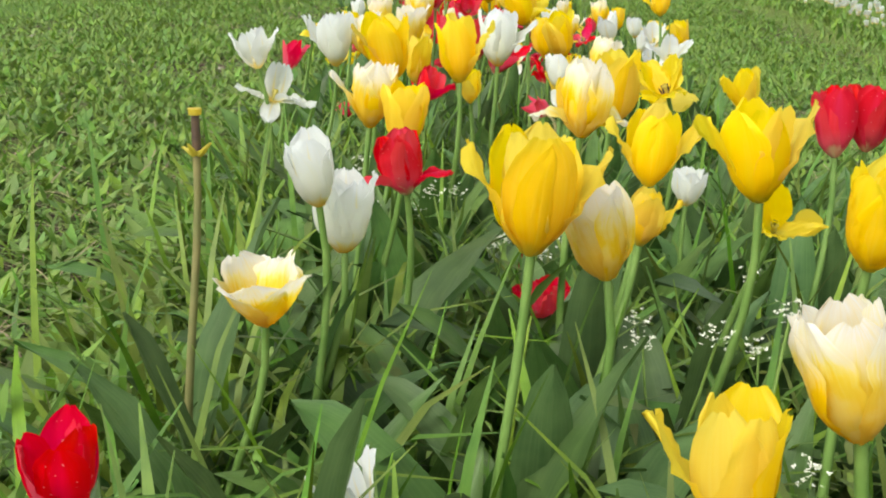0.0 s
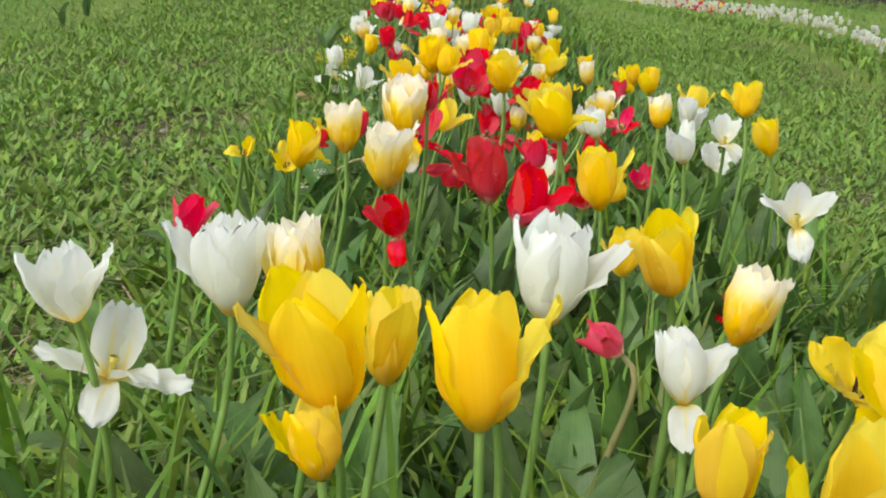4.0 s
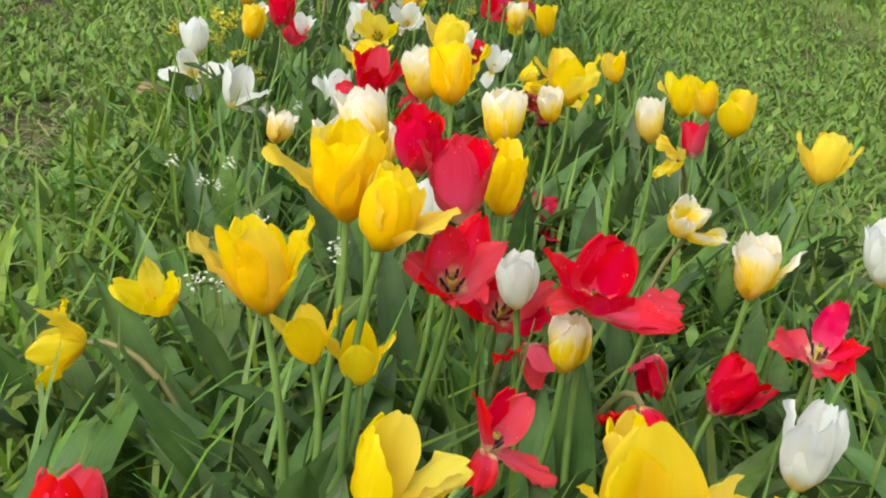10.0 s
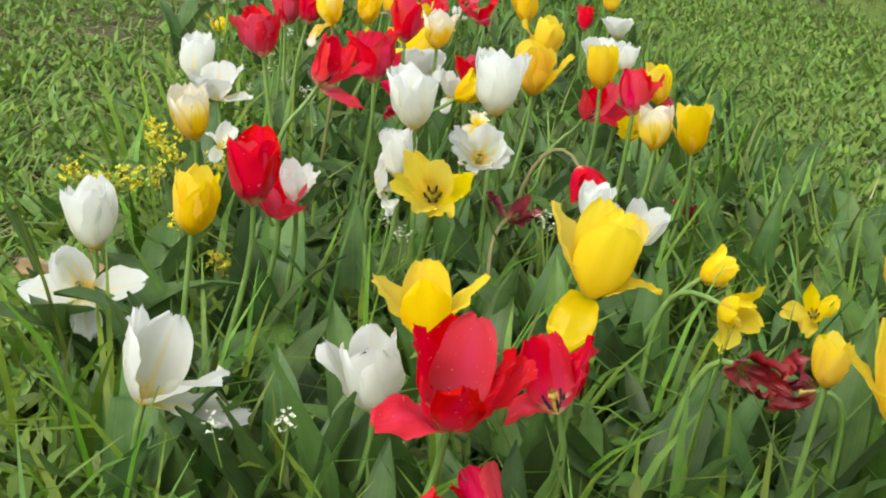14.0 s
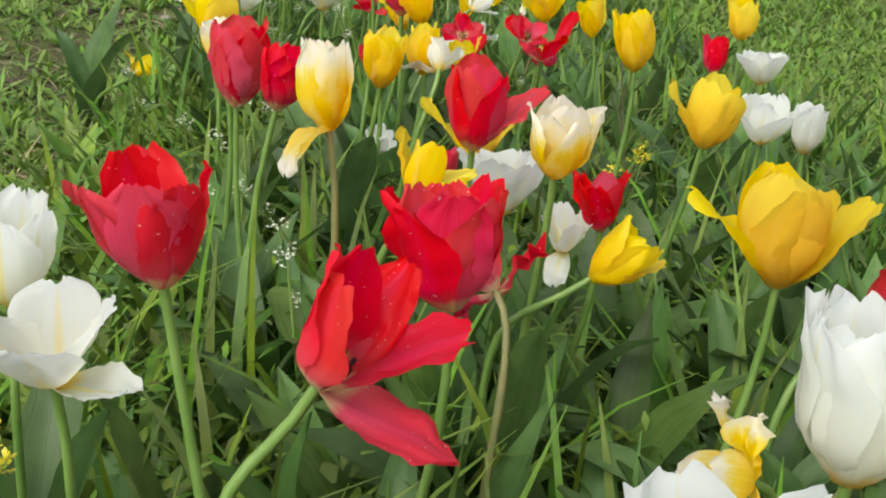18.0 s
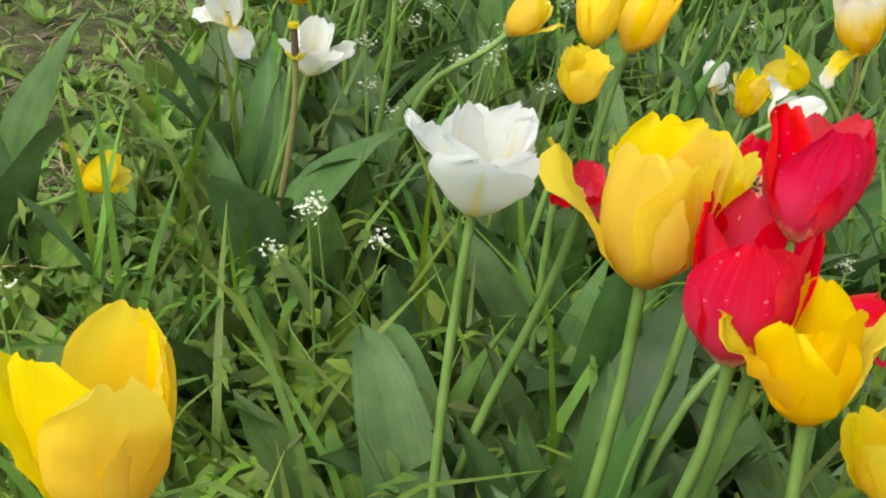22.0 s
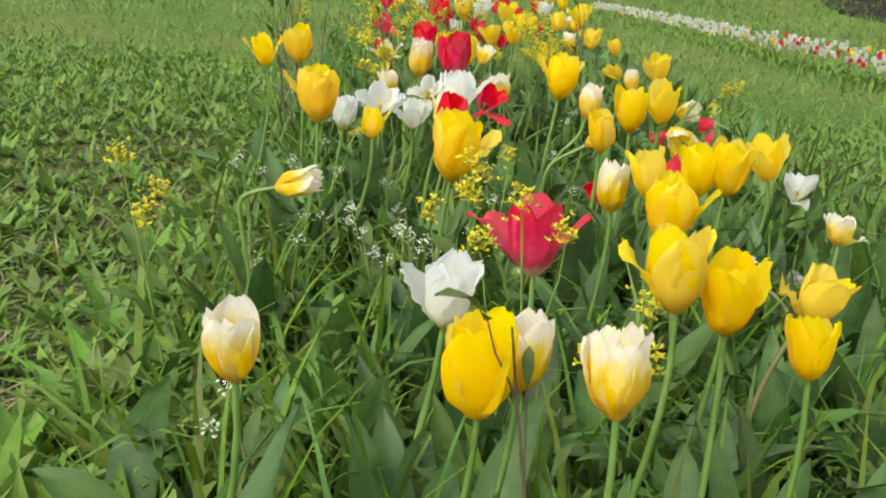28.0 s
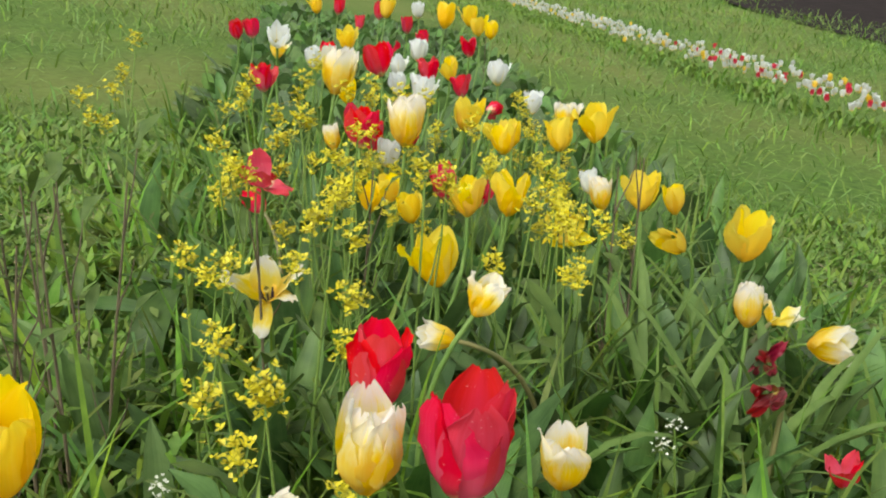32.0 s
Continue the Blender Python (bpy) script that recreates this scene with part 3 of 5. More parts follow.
def tube(name, points, radii, material, sides=6):
    """A tapered, bent tube through the points."""
    pts = np.array([tuple(p) for p in points])
    tang = np.gradient(pts, axis=0)
    tang /= np.linalg.norm(tang, axis=1)[:, None] + 1e-9
    side = np.cross(tang, (0.31, 0.94, 0.12))
    side /= np.linalg.norm(side, axis=1)[:, None] + 1e-9
    other = np.cross(tang, side)
    a = np.linspace(0, 2 * np.pi, sides, endpoint=False)
    ring = pts[:, None] + np.array(radii)[:, None, None] * (np.cos(a)[None, :, None] * side[:, None] + np.sin(a)[None, :, None] * other[:, None])
    n = len(pts)
    i, j = np.meshgrid(np.arange(n - 1), np.arange(sides), indexing="ij")
    f = np.stack([i * sides + j, i * sides + (j + 1) % sides, (i + 1) * sides + (j + 1) % sides, (i + 1) * sides + j], -1).reshape(-1, 4)
    return mesh_of(name, ring.reshape(-1, 3), f, None, material)


def bezier(a, b, c, d, n):
    return [a * (1 - t) ** 3 + b * 3 * t * (1 - t) ** 2 + c * 3 * t * t * (1 - t) + d * t ** 3 for t in (k / (n - 1) for k in range(n))]


LEAF_MESHES = []
for k, (w, b, f) in enumerate(((0.026, 0.4, 0.4), (0.031, 0.8, 0.25), (0.024, 1.2, 0.4), (0.034, 1.4, 0.2), (0.028, 0.25, 0.5), (0.031, 0.9, 0.35))):
    LEAF_MESHES.append(mesh_of("leaf", *strip(10, 5, 0.27, w, b, f, 0.16, 0.02, 0.6, 0.36), LEAF))


def join_parts(name, pieces, material):
    """Several (places, faces) as one mesh."""
    verts, faces, start = [], [], 0
    for p, f in pieces:
        verts.append(p)
        faces.append(f + start)
        start += len(p)
    return mesh_of(name, np.concatenate(verts), np.concatenate(faces), None, material)


def rod(p, q, r0, r1, sides=5):
    p, q = np.array(p, float), np.array(q, float)
    d = (q - p) / np.linalg.norm(q - p)
    s = np.cross(d, (0.3, 0.9, 0.2))
    s /= np.linalg.norm(s)
    o = np.cross(d, s)
    a = np.linspace(0, 2 * np.pi, sides, endpoint=False)
    ring = np.cos(a)[:, None] * s + np.sin(a)[:, None] * o
    verts = np.concatenate([p + ring * r0, q + ring * r1])
    j = np.arange(sides)
    return verts, np.stack([j, (j + 1) % sides, (j + 1) % sides + sides, j + sides], 1)


STAMEN = join_parts("stamen", [rod((0.004, 0, 0.002), (0.009, 0, 0.012), 0.0008, 0.0008), rod((0.009, 0, 0.011), (0.012, 0, 0.023), 0.0021, 0.0014)], ANTHER)
PISTIL_MESH = join_parts("pistil", [rod((0, 0, 0), (0, 0, 0.022), 0.0045, 0.0035, 6), rod((0, 0, 0.022), (0, 0, 0.027), 0.0065, 0.005, 6)], PISTIL)

COLLAR = join_parts("collar", [rod((0, 0, -0.020), (0, 0, -0.014), 0.006, 0.011, 7)] + [rod((0.006 * math.cos(a), 0.006 * math.sin(a), -0.018), (0.019 * math.cos(a), 0.019 * math.sin(a), -0.006 + 0.004 * math.sin(3 * a)), 0.005, 0.0015) for a in (0.2, 1.5, 2.8, 4.0, 5.2)], YELLOW)
POD = join_parts("seed_pod", [rod((0, 0, -0.018), (0, 0, 0.034), 0.0065, 0.0055, 7)], plain_material("brown_seed_pod", (0.05, 0.03, 0.02), (0.10, 0.06, 0.03), 90.0, 0.6))
CAP = join_parts("cap", [rod((0, 0, 0.033), (0, 0, 0.041), 0.0085, 0.0095, 7), rod((0, 0, 0.041), (0, 0, 0.0415), 0.0095, 0.001, 7)], YELLOW)
FORMS = {
    "cup": "tulip with a closed cup on a straight stem", "open": "tulip with an opening cup and spread petals", "star": "wide-open tulip with splayed petals and visible stamens",
    "ruffled": "tulip with broad ruffled petals", "bowl": "tulip opened into a broad bowl", "drooping": "fading tulip with a nodding head", "shedding": "tulip cup with petals hanging loose", "spent": "spent tulip stalk with a bare yellow collar"}
SHADES = {"yellow": "bright yellow", "white": "white", "cream": "cream-white and yellow", "red": "deep red", "pink": "pinkish red", "dark": "dark withered red"}


KINDS = {"c": "closed", "u": "upright", "o": "open", "f": "flared", "w": "wing", "t": "flat", "l": "level", "h": "hanging", "r": "ruffled", "b": "bowl", "k": "hooked", "s": "bud", "d": "wilted", "m": "shrunk"}


def tulip(colour, form, x, y, z, h, lean=None, towards=None, leaves=3, flare=(), hang=(), petals="", arch=0.0):
    """A tulip whose cup has its middle at x, y, z and is h high; lean and towards: its tilt and where it tilts;
    flare and hang: where petals bend out or hang down, in degrees; petals: each petal as the way it faces in
    degrees and the first letter of its bend, "!" for a pink one;
    arch: how far the foot stands off to the side of a bowed stem."""
    r = random.Random(int(abs(x) * 9173) + int(y * 7919) + int(abs(z) * 101))
    tilt = lean if lean is not None else {"cup": r.uniform(2, 11), "open": r.uniform(3, 13), "star": r.uniform(10, 42), "ruffled": r.uniform(5, 25), "bowl": r.uniform(2, 9), "drooping": r.uniform(45, 100), "shedding": r.uniform(3, 12), "spent": 3}[form]
    way = radians(towards if towards is not None else (r.uniform(200, 340) if form == "star" and r.random() < 0.7 else r.uniform(0, 360)))
    axis = Vector((math.sin(radians(tilt)) * math.cos(way), math.sin(radians(tilt)) * math.sin(way), math.cos(radians(tilt))))
    reach = {"drooping": 0.07, "star": 0.05}.get(form, 0.035)
    size = h / {"bowl": 0.074, "star": 0.105 if petals else 0.09}.get(form, 0.080)
    slim = (0.88 if y < 3 else 0.96) if form in ("cup", "open", "shedding") else 1.0
    foot_shift = Vector((r.gauss(0, reach * 0.6), r.gauss(0, reach * 0.6), 0)) - Vector((axis.x, axis.y, 0)) * reach * (0.3 if arch else 1.2) - Vector((0.042 + arch, 0, 0))
    bx, by = x + foot_shift.x, y + foot_shift.y
    base = Vector((bx, by, rise(bx, by) - 0.01))
    thing = new("tulip")
    thing.location = base
    thing.empty_display_size = 0.05
    head = Vector((x, y, z)) - base - axis * (h * (0.5 if form in ("cup", "open", "ruffled", "shedding", "bowl") else 0.2))
    tall = max(head.length, 0.08)
    top_pull = 0.45 if form == "drooping" else 0.35
    path = bezier(Vector((0, 0, 0)), Vector((0, 0, tall * 0.45)), head - axis * tall * top_pull, head, 9)
    if form == "drooping" or arch:
        path = bezier(Vector((0, 0, 0)), Vector((0, 0, head.z * 1.0 if arch else tall * 0.6)), head - axis * (0.10 if arch else 0.06), head, 11)
    brown = form == "spent" or (form in ("drooping", "shedding") and r.random() < 0.4)
    part("stem", tube("stem", path, np.linspace(0.0046, 0.0034, len(path)), BROWN_STEM if brown else STEM), thing)
    turn = axis.to_track_quat("Z", "Y").to_matrix().to_4x4()
    at = Matrix.Translation(head) @ turn @ Matrix.Diagonal((size * slim, size * slim, size, 1))
    first = r.uniform(0, 360)
    if form == "cup":
        kinds = [r.choice(("closed", "closed", "upright")) for _ in range(6)] if colour != "cream" or r.random() < 0.5 else [r.choice(("bud", "bud", "closed")) for _ in range(6)]
    elif form == "open":
        kinds = ["upright", "open", "upright", "closed", "open", "upright"]
        kinds[r.randrange(0, 6, 2)] = "flared"
        if r.random() < 0.35:
            kinds[r.randrange(1, 6, 2)] = "flared"
    elif form == "star":
        kinds = [r.choice(("flared", "flat", "flat", "open") if colour in ("yellow", "red") else ("open", "upright", "open", "flat", "flared")) for _ in range(6)]
        if r.random() < 0.45:
            kinds[r.randrange(6)] = "hanging"
        if r.random() < 0.5:
            kinds.pop()
    elif form == "bowl":
        kinds = ["bowl", "bowl", "bowl", "open", "bowl", "bowl"]
    elif form == "ruffled":
        kinds = ["ruffled", "open", "ruffled", "upright", "ruffled", "flared"]
    elif form == "drooping":
        kinds = [r.choice(("upright", "open", "flared", "closed", "wilted")) for _ in range(r.choice((4, 5, 6)))] if colour != "dark" else ["shrunk", "shrunk", "wilted", "shrunk"]
    elif form == "shedding":
        kinds = ["bud", "bud", "closed", "hanging", "bud", "bud"]
    else:
        kinds = []
        part("collar", COLLAR, thing, at, "yellow collar left by the fallen petals")
        part("seed_pod", POD, thing, at, "dark brown seed column")
        part("cap", CAP, thing, at, "yellow cap of the seed column")
    count = max(len(kinds), 1)
    for k, (kind, away) in enumerate([("flared", a) for a in flare] + [("hanging", a) for a in hang] if not petals else []):
        d = turn.to_3x3().inverted() @ Vector((math.cos(radians(away)), math.sin(radians(away)), 0))
        a = math.degrees(math.atan2(d.y, d.x))
        if k == 0:
            first = a
            kinds = [r.choice(("closed", "upright")) if q in ("flared", "flat", "hanging") else q for q in kinds] if form != "star" else kinds
        slot = round((a - first) / (360 / count)) % count
        kinds[slot] = kind
    for token in petals.split():
        away, letter = float(token.strip("!abcdefghijklmnopqrstuvw")), token.strip("!-0123456789.")
        d = turn.to_3x3().inverted() @ Vector((math.cos(radians(away)), math.sin(radians(away)), 0))
        grow = r.uniform(0.96, 1.06)
        shade = "pink" if token.endswith("!") else colour
        part("petal", petal_of(shade, KINDS[letter], r.randrange(5)), thing, at @ Matrix.Rotation(math.atan2(d.y, d.x), 4, "Z") @ Matrix.Diagonal((grow, grow, r.uniform(0.95, 1.08), 1)) @ Matrix.Rotation(radians(r.gauss(0, 3)), 4, "X"))
    for k, kind in enumerate(kinds if not petals else ()):
        outer = 1.0 if k % 2 == 0 else 0.9
        spin = radians(first + 360 * k / count + r.uniform(-7, 7))
        grow = outer * r.uniform(0.96, 1.04)
        mesh = petal_of("pink" if colour == "red" and r.random() < 0.3 else colour, kind, r.randrange(5))
        part("petal", mesh, thing, at @ Matrix.Rotation(spin, 4, "Z") @ Matrix.Diagonal((grow, grow, r.uniform(0.92, 1.08), 1)) @ Matrix.Rotation(radians(r.gauss(0, 5)), 4, "X"))
    if form in ("star", "ruffled") or (form == "drooping" and r.random() < 0.5):
        part("pistil", PISTIL_MESH, thing, at, "yellow-green pistil")
    if form in ("star", "ruffled") and colour != "white":
        for k in range(6):
            part("stamen", STAMEN, thing, at @ Matrix.Rotation(k * math.pi / 3, 4, "Z"), "dark anther")
    for k in range(leaves):
        s = r.uniform(0.75, 1.2)
        part("leaf", r.choice(LEAF_MESHES), thing, Matrix.Translation((0, 0, 0.01)) @ Matrix.Rotation(first + k * 2.4 + r.uniform(-0.5, 0.5), 4, "Z") @ Matrix.Rotation(r.uniform(0.0, 0.3), 4, "Y") @ Matrix.Diagonal((s, s, s * r.uniform(0.85, 1.1), 1)))
    return tagged(thing, SHADES[colour] + " " + FORMS[form], "tulip", SHADES[colour] + " tulips in the flower bed")


tulip("yellow", "cup", 0.266, 0.720, 0.595, 0.063, petals="180f 250u 300u 350o 60u 120u")
tulip("red", "cup", -0.053, 0.740, 0.586, 0.052, leaves=1)
tulip("cream", "cup", 0.328, 0.760, 0.624, 0.072, 8, 180, petals="270c 90c 30c 150c 210c 330c")
tulip("white", "open", 0.063, 0.898, 0.485, 0.050, leaves=1)
tulip("yellow", "cup", 0.185, 0.984, 0.656, 0.082, 6, 0, petals="182f 5f 270u 90c 225c 315c 50c 130c")
tulip("yellow", "cup", 0.417, 1.015, 0.625, 0.076, petals="270c 90c 30c 150c 210c 330c")
tulip("cream", "cup", 0.231, 1.033, 0.614, 0.067, petals="270c 90c 30c 150c 210c 330c")
tulip("cream", "bowl", -0.023, 1.079, 0.559, 0.054, leaves=1)
tulip("yellow", "open", 0.362, 1.141, 0.645, 0.079, petals="180f 0f 270u 90u 225c 315c")
tulip("yellow", "spent", -0.084, 1.157, 0.675, 0.050, leaves=1)
tulip("white", "cup", 0.003, 1.185, 0.629, 0.062, petals="180u 0u 270u 90u 230u", leaves=1)
tulip("white", "bowl", 0.017, 1.239, 0.575, 0.065, petals="180u 0o 270u 90u 315u 225c", leaves=1)
tulip("yellow", "open", 0.288, 1.268, 0.559, 0.053, petals="180f 0f 270o 90u 230u 310c")
tulip("yellow", "open", 0.300, 1.298, 0.616, 0.070, 8, 0, petals="178f 2f 250u 290u 90c 60c 120c")
tulip("red", "ruffled", 0.063, 1.351, 0.596, 0.061, 6, 200, petals="185k 0k 270u 90u 220u 320u 40c 140c")
tulip("cream", "cup", 0.244, 1.378, 0.649, 0.074, 10, 0, petals="0k 180k 270c 90c 220c 320u 140c")
tulip("yellow", "drooping", 0.433, 1.386, 0.514, 0.057)
tulip("red", "ruffled", 0.203, 1.478, 0.404, 0.050)
tulip("yellow", "cup", 0.052, 1.531, 0.610, 0.070, 4, 0, petals="270c 90c 30c 150c 210c 330c")
tulip("red", "cup", 0.536, 1.563, 0.582, 0.077)
tulip("cream", "cup", 0.012, 1.559, 0.631, 0.075, 8, 0, petals="180w 0u 270c 90u 330c 220c", leaves=1)
tulip("red", "open", 0.582, 1.585, 0.582, 0.078)
tulip("yellow", "cup", 0.303, 1.734, 0.601, 0.096, 6, 0, petals="200f 0u 270u 90u 320u 140c")
tulip("red", "drooping", 0.187, 1.785, 0.343, 0.050)
tulip("white", "star", 0.411, 1.814, 0.434, 0.061)
tulip("yellow", "open", 0.100, 1.857, 0.639, 0.085, petals="0f 180u 270u 90u 310u")
tulip("yellow", "cup", 0.257, 1.864, 0.567, 0.066)
tulip("yellow", "cup", 0.004, 1.863, 0.647, 0.091, petals="200f 340u 270u 90u 250c 130c", leaves=1)
tulip("yellow", "star", 0.400, 1.967, 0.561, 0.069)
tulip("white", "star", 0.244, 1.966, 0.578, 0.069, 12, 90, petals="150u 30w 270u 265h 90u 200u")
tulip("yellow", "open", 0.036, 1.966, 0.615, 0.070)
tulip("pink", "drooping", 0.166, 1.961, 0.385, 0.056)
tulip("white", "star", -0.225, 2.046, 0.615, 0.082, 12, 180, petals="185o 335o 60u 120u 0w", leaves=1)
tulip("yellow", "star", 0.402, 2.060, 0.535, 0.074)
tulip("white", "cup", -0.101, 2.068, 0.638, 0.085, petals="180f 270c 90c 0c 320c 220c", leaves=1)
tulip("cream", "cup", -0.048, 2.070, 0.640, 0.074, leaves=1)
tulip("white", "cup", 0.154, 2.066, 0.631, 0.087, petals="0w 270c 90c 180c 220c 120c 320c")
tulip("white", "star", -0.202, 2.064, 0.558, 0.078, 14, 0, petals="180l 0l 60u 120u 270h 330k", leaves=1)
tulip("yellow", "open", 0.109, 1.969, 0.571, 0.048)
tulip("cream", "cup", 0.318, 2.103, 0.588, 0.068, 20, 0, petals="0o 180c 270c 90c 320c 220c")
tulip("yellow", "open", 0.253, 2.126, 0.625, 0.073, petals="10u 270u 180u 90u 320u 225c")
tulip("red", "drooping", 0.230, 2.319, 0.467, 0.052)
tulip("yellow", "open", 0.588, 2.332, 0.490, 0.077)
tulip("pink", "cup", -0.257, 2.495, 0.561, 0.060, 8, 0, petals="200u 340u! 90c 30w", leaves=1)
tulip("yellow", "open", 0.273, 2.657, 0.469, 0.065)
tulip("red", "star", -0.021, 2.641, 0.512, 0.074, petals="195o 250h 345o 70u 110u 300u")
tulip("yellow", "open", 0.247, 2.740, 0.550, 0.089, petals="5f 180c 270u 90u 220c 310c")
tulip("cream", "cup", -0.041, 2.758, 0.579, 0.096, petals="0o 180u 270c 90u 220c 320o")
tulip("red", "open", 0.152, 2.786, 0.510, 0.089, 20, 330, petals="0w 300w! 180u 270c 90u 130u 220c")
tulip("white", "star", 0.504, 2.687, 0.508, 0.078, 15, 270, petals="175w 5w 270h 90u 280h")
tulip("red", "open", 0.096, 2.825, 0.540, 0.092, petals="180f 0u 270u 90u 220c 320u 140u")
tulip("red", "drooping", 0.481, 2.951, 0.298, 0.050)
tulip("cream", "cup", -0.119, 2.895, 0.596, 0.076, petals="270c 90c 30c 150c 210c 330c", leaves=1)
tulip("yellow", "open", -0.189, 2.927, 0.563, 0.071, petals="200u 0k 270u 90u 320f 140c 230c", leaves=1)
tulip("yellow", "star", -0.280, 2.930, 0.553, 0.050, petals="10u 50u 190k", leaves=1)
tulip("red", "open", 0.167, 2.951, 0.540, 0.050)
tulip("pink", "drooping", -0.260, 3.058, 0.339, 0.050, 60, 60, leaves=1)
tulip("yellow", "open", 0.200, 3.032, 0.588, 0.087, petals="170f 10k 270c 90u 220c 320c 140c")
tulip("cream", "shedding", -0.037, 3.015, 0.602, 0.090, petals="180c 0c 90u 130c 50c 225c 315c 260h 285h")
tulip("red", "cup", -0.003, 3.069, 0.611, 0.054, petals="270c! 90u 180c 0f 225u 320c 140c")
tulip("white", "open", 0.412, 3.065, 0.531, 0.067)
tulip("white", "drooping", 0.390, 3.098, 0.340, 0.050)
tulip("white", "cup", 0.276, 3.170, 0.547, 0.052)
tulip("yellow", "drooping", 0.327, 3.213, 0.412, 0.057)
tulip("red", "star", 0.267, 3.285, 0.381, 0.074)
tulip("cream", "cup", 0.406, 3.306, 0.543, 0.062)
tulip("red", "ruffled", -0.037, 3.329, 0.521, 0.085, 22, 10, petals="195w 150u 90u 50u 300l 350l 240k")
tulip("yellow", "open", 0.565, 3.334, 0.558, 0.066)
tulip("yellow", "cup", 0.121, 3.346, 0.609, 0.071, petals="350f 270c 90c 200u 140c 240c 320c")
tulip("red", "drooping", 0.032, 3.446, 0.404, 0.074)
tulip("yellow", "open", 0.645, 3.485, 0.458, 0.077)
tulip("red", "cup", -0.181, 3.519, 0.486, 0.067, 20, 60, arch=0.05)
tulip("red", "drooping", -0.272, 3.524, 0.446, 0.053, 65, 60, arch=0.05)
tulip("yellow", "open", 0.006, 3.577, 0.491, 0.066, 20, 0, petals="120u 100u 20w 340w 200u")
tulip("red", "star", 0.420, 3.598, 0.337, 0.057)
tulip("red", "drooping", -0.171, 3.614, 0.395, 0.050, 88, 0)
tulip("white", "star", 0.589, 3.627, 0.426, 0.071)
tulip("white", "drooping", 0.294, 3.658, 0.447, 0.063, 20, 45)
tulip("yellow", "cup", 0.217, 3.273, 0.560, 0.084, 5, 180, petals="185f 0u 270c 90u 320u 230c 140c")
tulip("red", "star", 0.083, 3.733, 0.429, 0.066, 30, 0, petals="200w 350l 60u 270h 120u")
tulip("yellow", "cup", 0.194, 3.774, 0.395, 0.050)
tulip("yellow", "open", -0.101, 3.772, 0.548, 0.074, petals="175f 10f 270u 90u 225c 315c")
tulip("yellow", "open", -0.071, 3.841, 0.460, 0.051, petals="180f 0f 270u 90u")
tulip("yellow", "open", -0.029, 3.849, 0.436, 0.052, petals="180f 0f 90u 270c")
tulip("white", "star", 0.609, 3.872, 0.324, 0.070)
tulip("red", "star", 0.050, 3.870, 0.502, 0.089, 40, 272, petals="10f 65f 120u 185f 240f 285f")
tulip("yellow", "cup", -0.002, 3.839, 0.571, 0.066, 16, 10, petals="0w 180c 270c 90u 320c 220c 130c")
tulip("red", "drooping", 0.241, 3.881, 0.304, 0.050)
tulip("cream", "cup", 0.156, 3.899, 0.427, 0.057)
tulip("red", "ruffled", 0.182, 3.910, 0.485, 0.073, 14, 300, petals="90u 60u 180w 0l 345l 270w 210k")
tulip("yellow", "open", -0.043, 3.913, 0.579, 0.085, petals="180w 0c 270c 90u 220c 320c 140c")
tulip("red", "star", 0.408, 3.960, 0.397, 0.061)
tulip("yellow", "drooping", -0.318, 3.994, 0.373, 0.054)
tulip("red", "open", 0.337, 4.000, 0.332, 0.063, 30, 10, petals="90u 60u 120u 270c 320o 0f 200c")
tulip("white", "cup", 0.115, 4.007, 0.443, 0.060)
tulip("cream", "cup", -0.033, 4.009, 0.595, 0.070, petals="270u 90c 180c 0c 220u 320c")
tulip("yellow", "star", -0.243, 4.032, 0.401, 0.070, petals="120f 170w 350o 300o 30o", arch=0.07)
tulip("red", "cup", 0.058, 4.038, 0.535, 0.081, petals="180o 0o 270u! 90u 40u 140u")
tulip("white", "cup", 0.576, 4.043, 0.418, 0.066)
tulip("red", "star", 0.109, 4.072, 0.383, 0.095, 45, 280, petals="15f 80u 140f 190w 250f 310f")
tulip("cream", "open", 0.378, 4.092, 0.426, 0.069)
tulip("yellow", "cup", 0.108, 4.126, 0.508, 0.076)
tulip("white", "cup", 0.029, 4.219, 0.444, 0.070)
tulip("cream", "open", -0.079, 4.279, 0.500, 0.074)
tulip("white", "open", 0.643, 4.393, 0.330, 0.088)
tulip("cream", "drooping", 0.388, 4.425, 0.342, 0.056)
tulip("cream", "star", 0.370, 4.432, 0.349, 0.064)
tulip("red", "cup", 0.011, 4.458, 0.451, 0.090, petals="200u 340u 270c! 90u 30u 150u")
tulip("cream", "cup", 0.129, 4.482, 0.486, 0.080, petals="270c 90c 30c 150c 210c 330c")
tulip("yellow", "open", 0.056, 4.527, 0.533, 0.084, petals="0f 200u 270c 90u 220c 320c 150c 40c")
tulip("cream", "open", -0.034, 4.544, 0.424, 0.064)
tulip("cream", "open", 0.018, 4.620, 0.512, 0.076, petals="180u 0c 270c 90u 225c 315c")
tulip("cream", "cup", 0.382, 4.753, 0.413, 0.071)
tulip("cream", "open", -0.215, 4.776, 0.385, 0.057, 20, 0, petals="180o 270c 0u 90u 330u 210c")
tulip("yellow", "drooping", 0.461, 4.900, 0.305, 0.059)
tulip("cream", "cup", 0.242, 4.949, 0.386, 0.061)
tulip("red", "drooping", -0.123, 4.950, 0.356, 0.053)
tulip("red", "cup", 0.502, 4.954, 0.328, 0.066)
tulip("yellow", "cup", 0.749, 4.966, 0.292, 0.098, flare=(180, 0,))
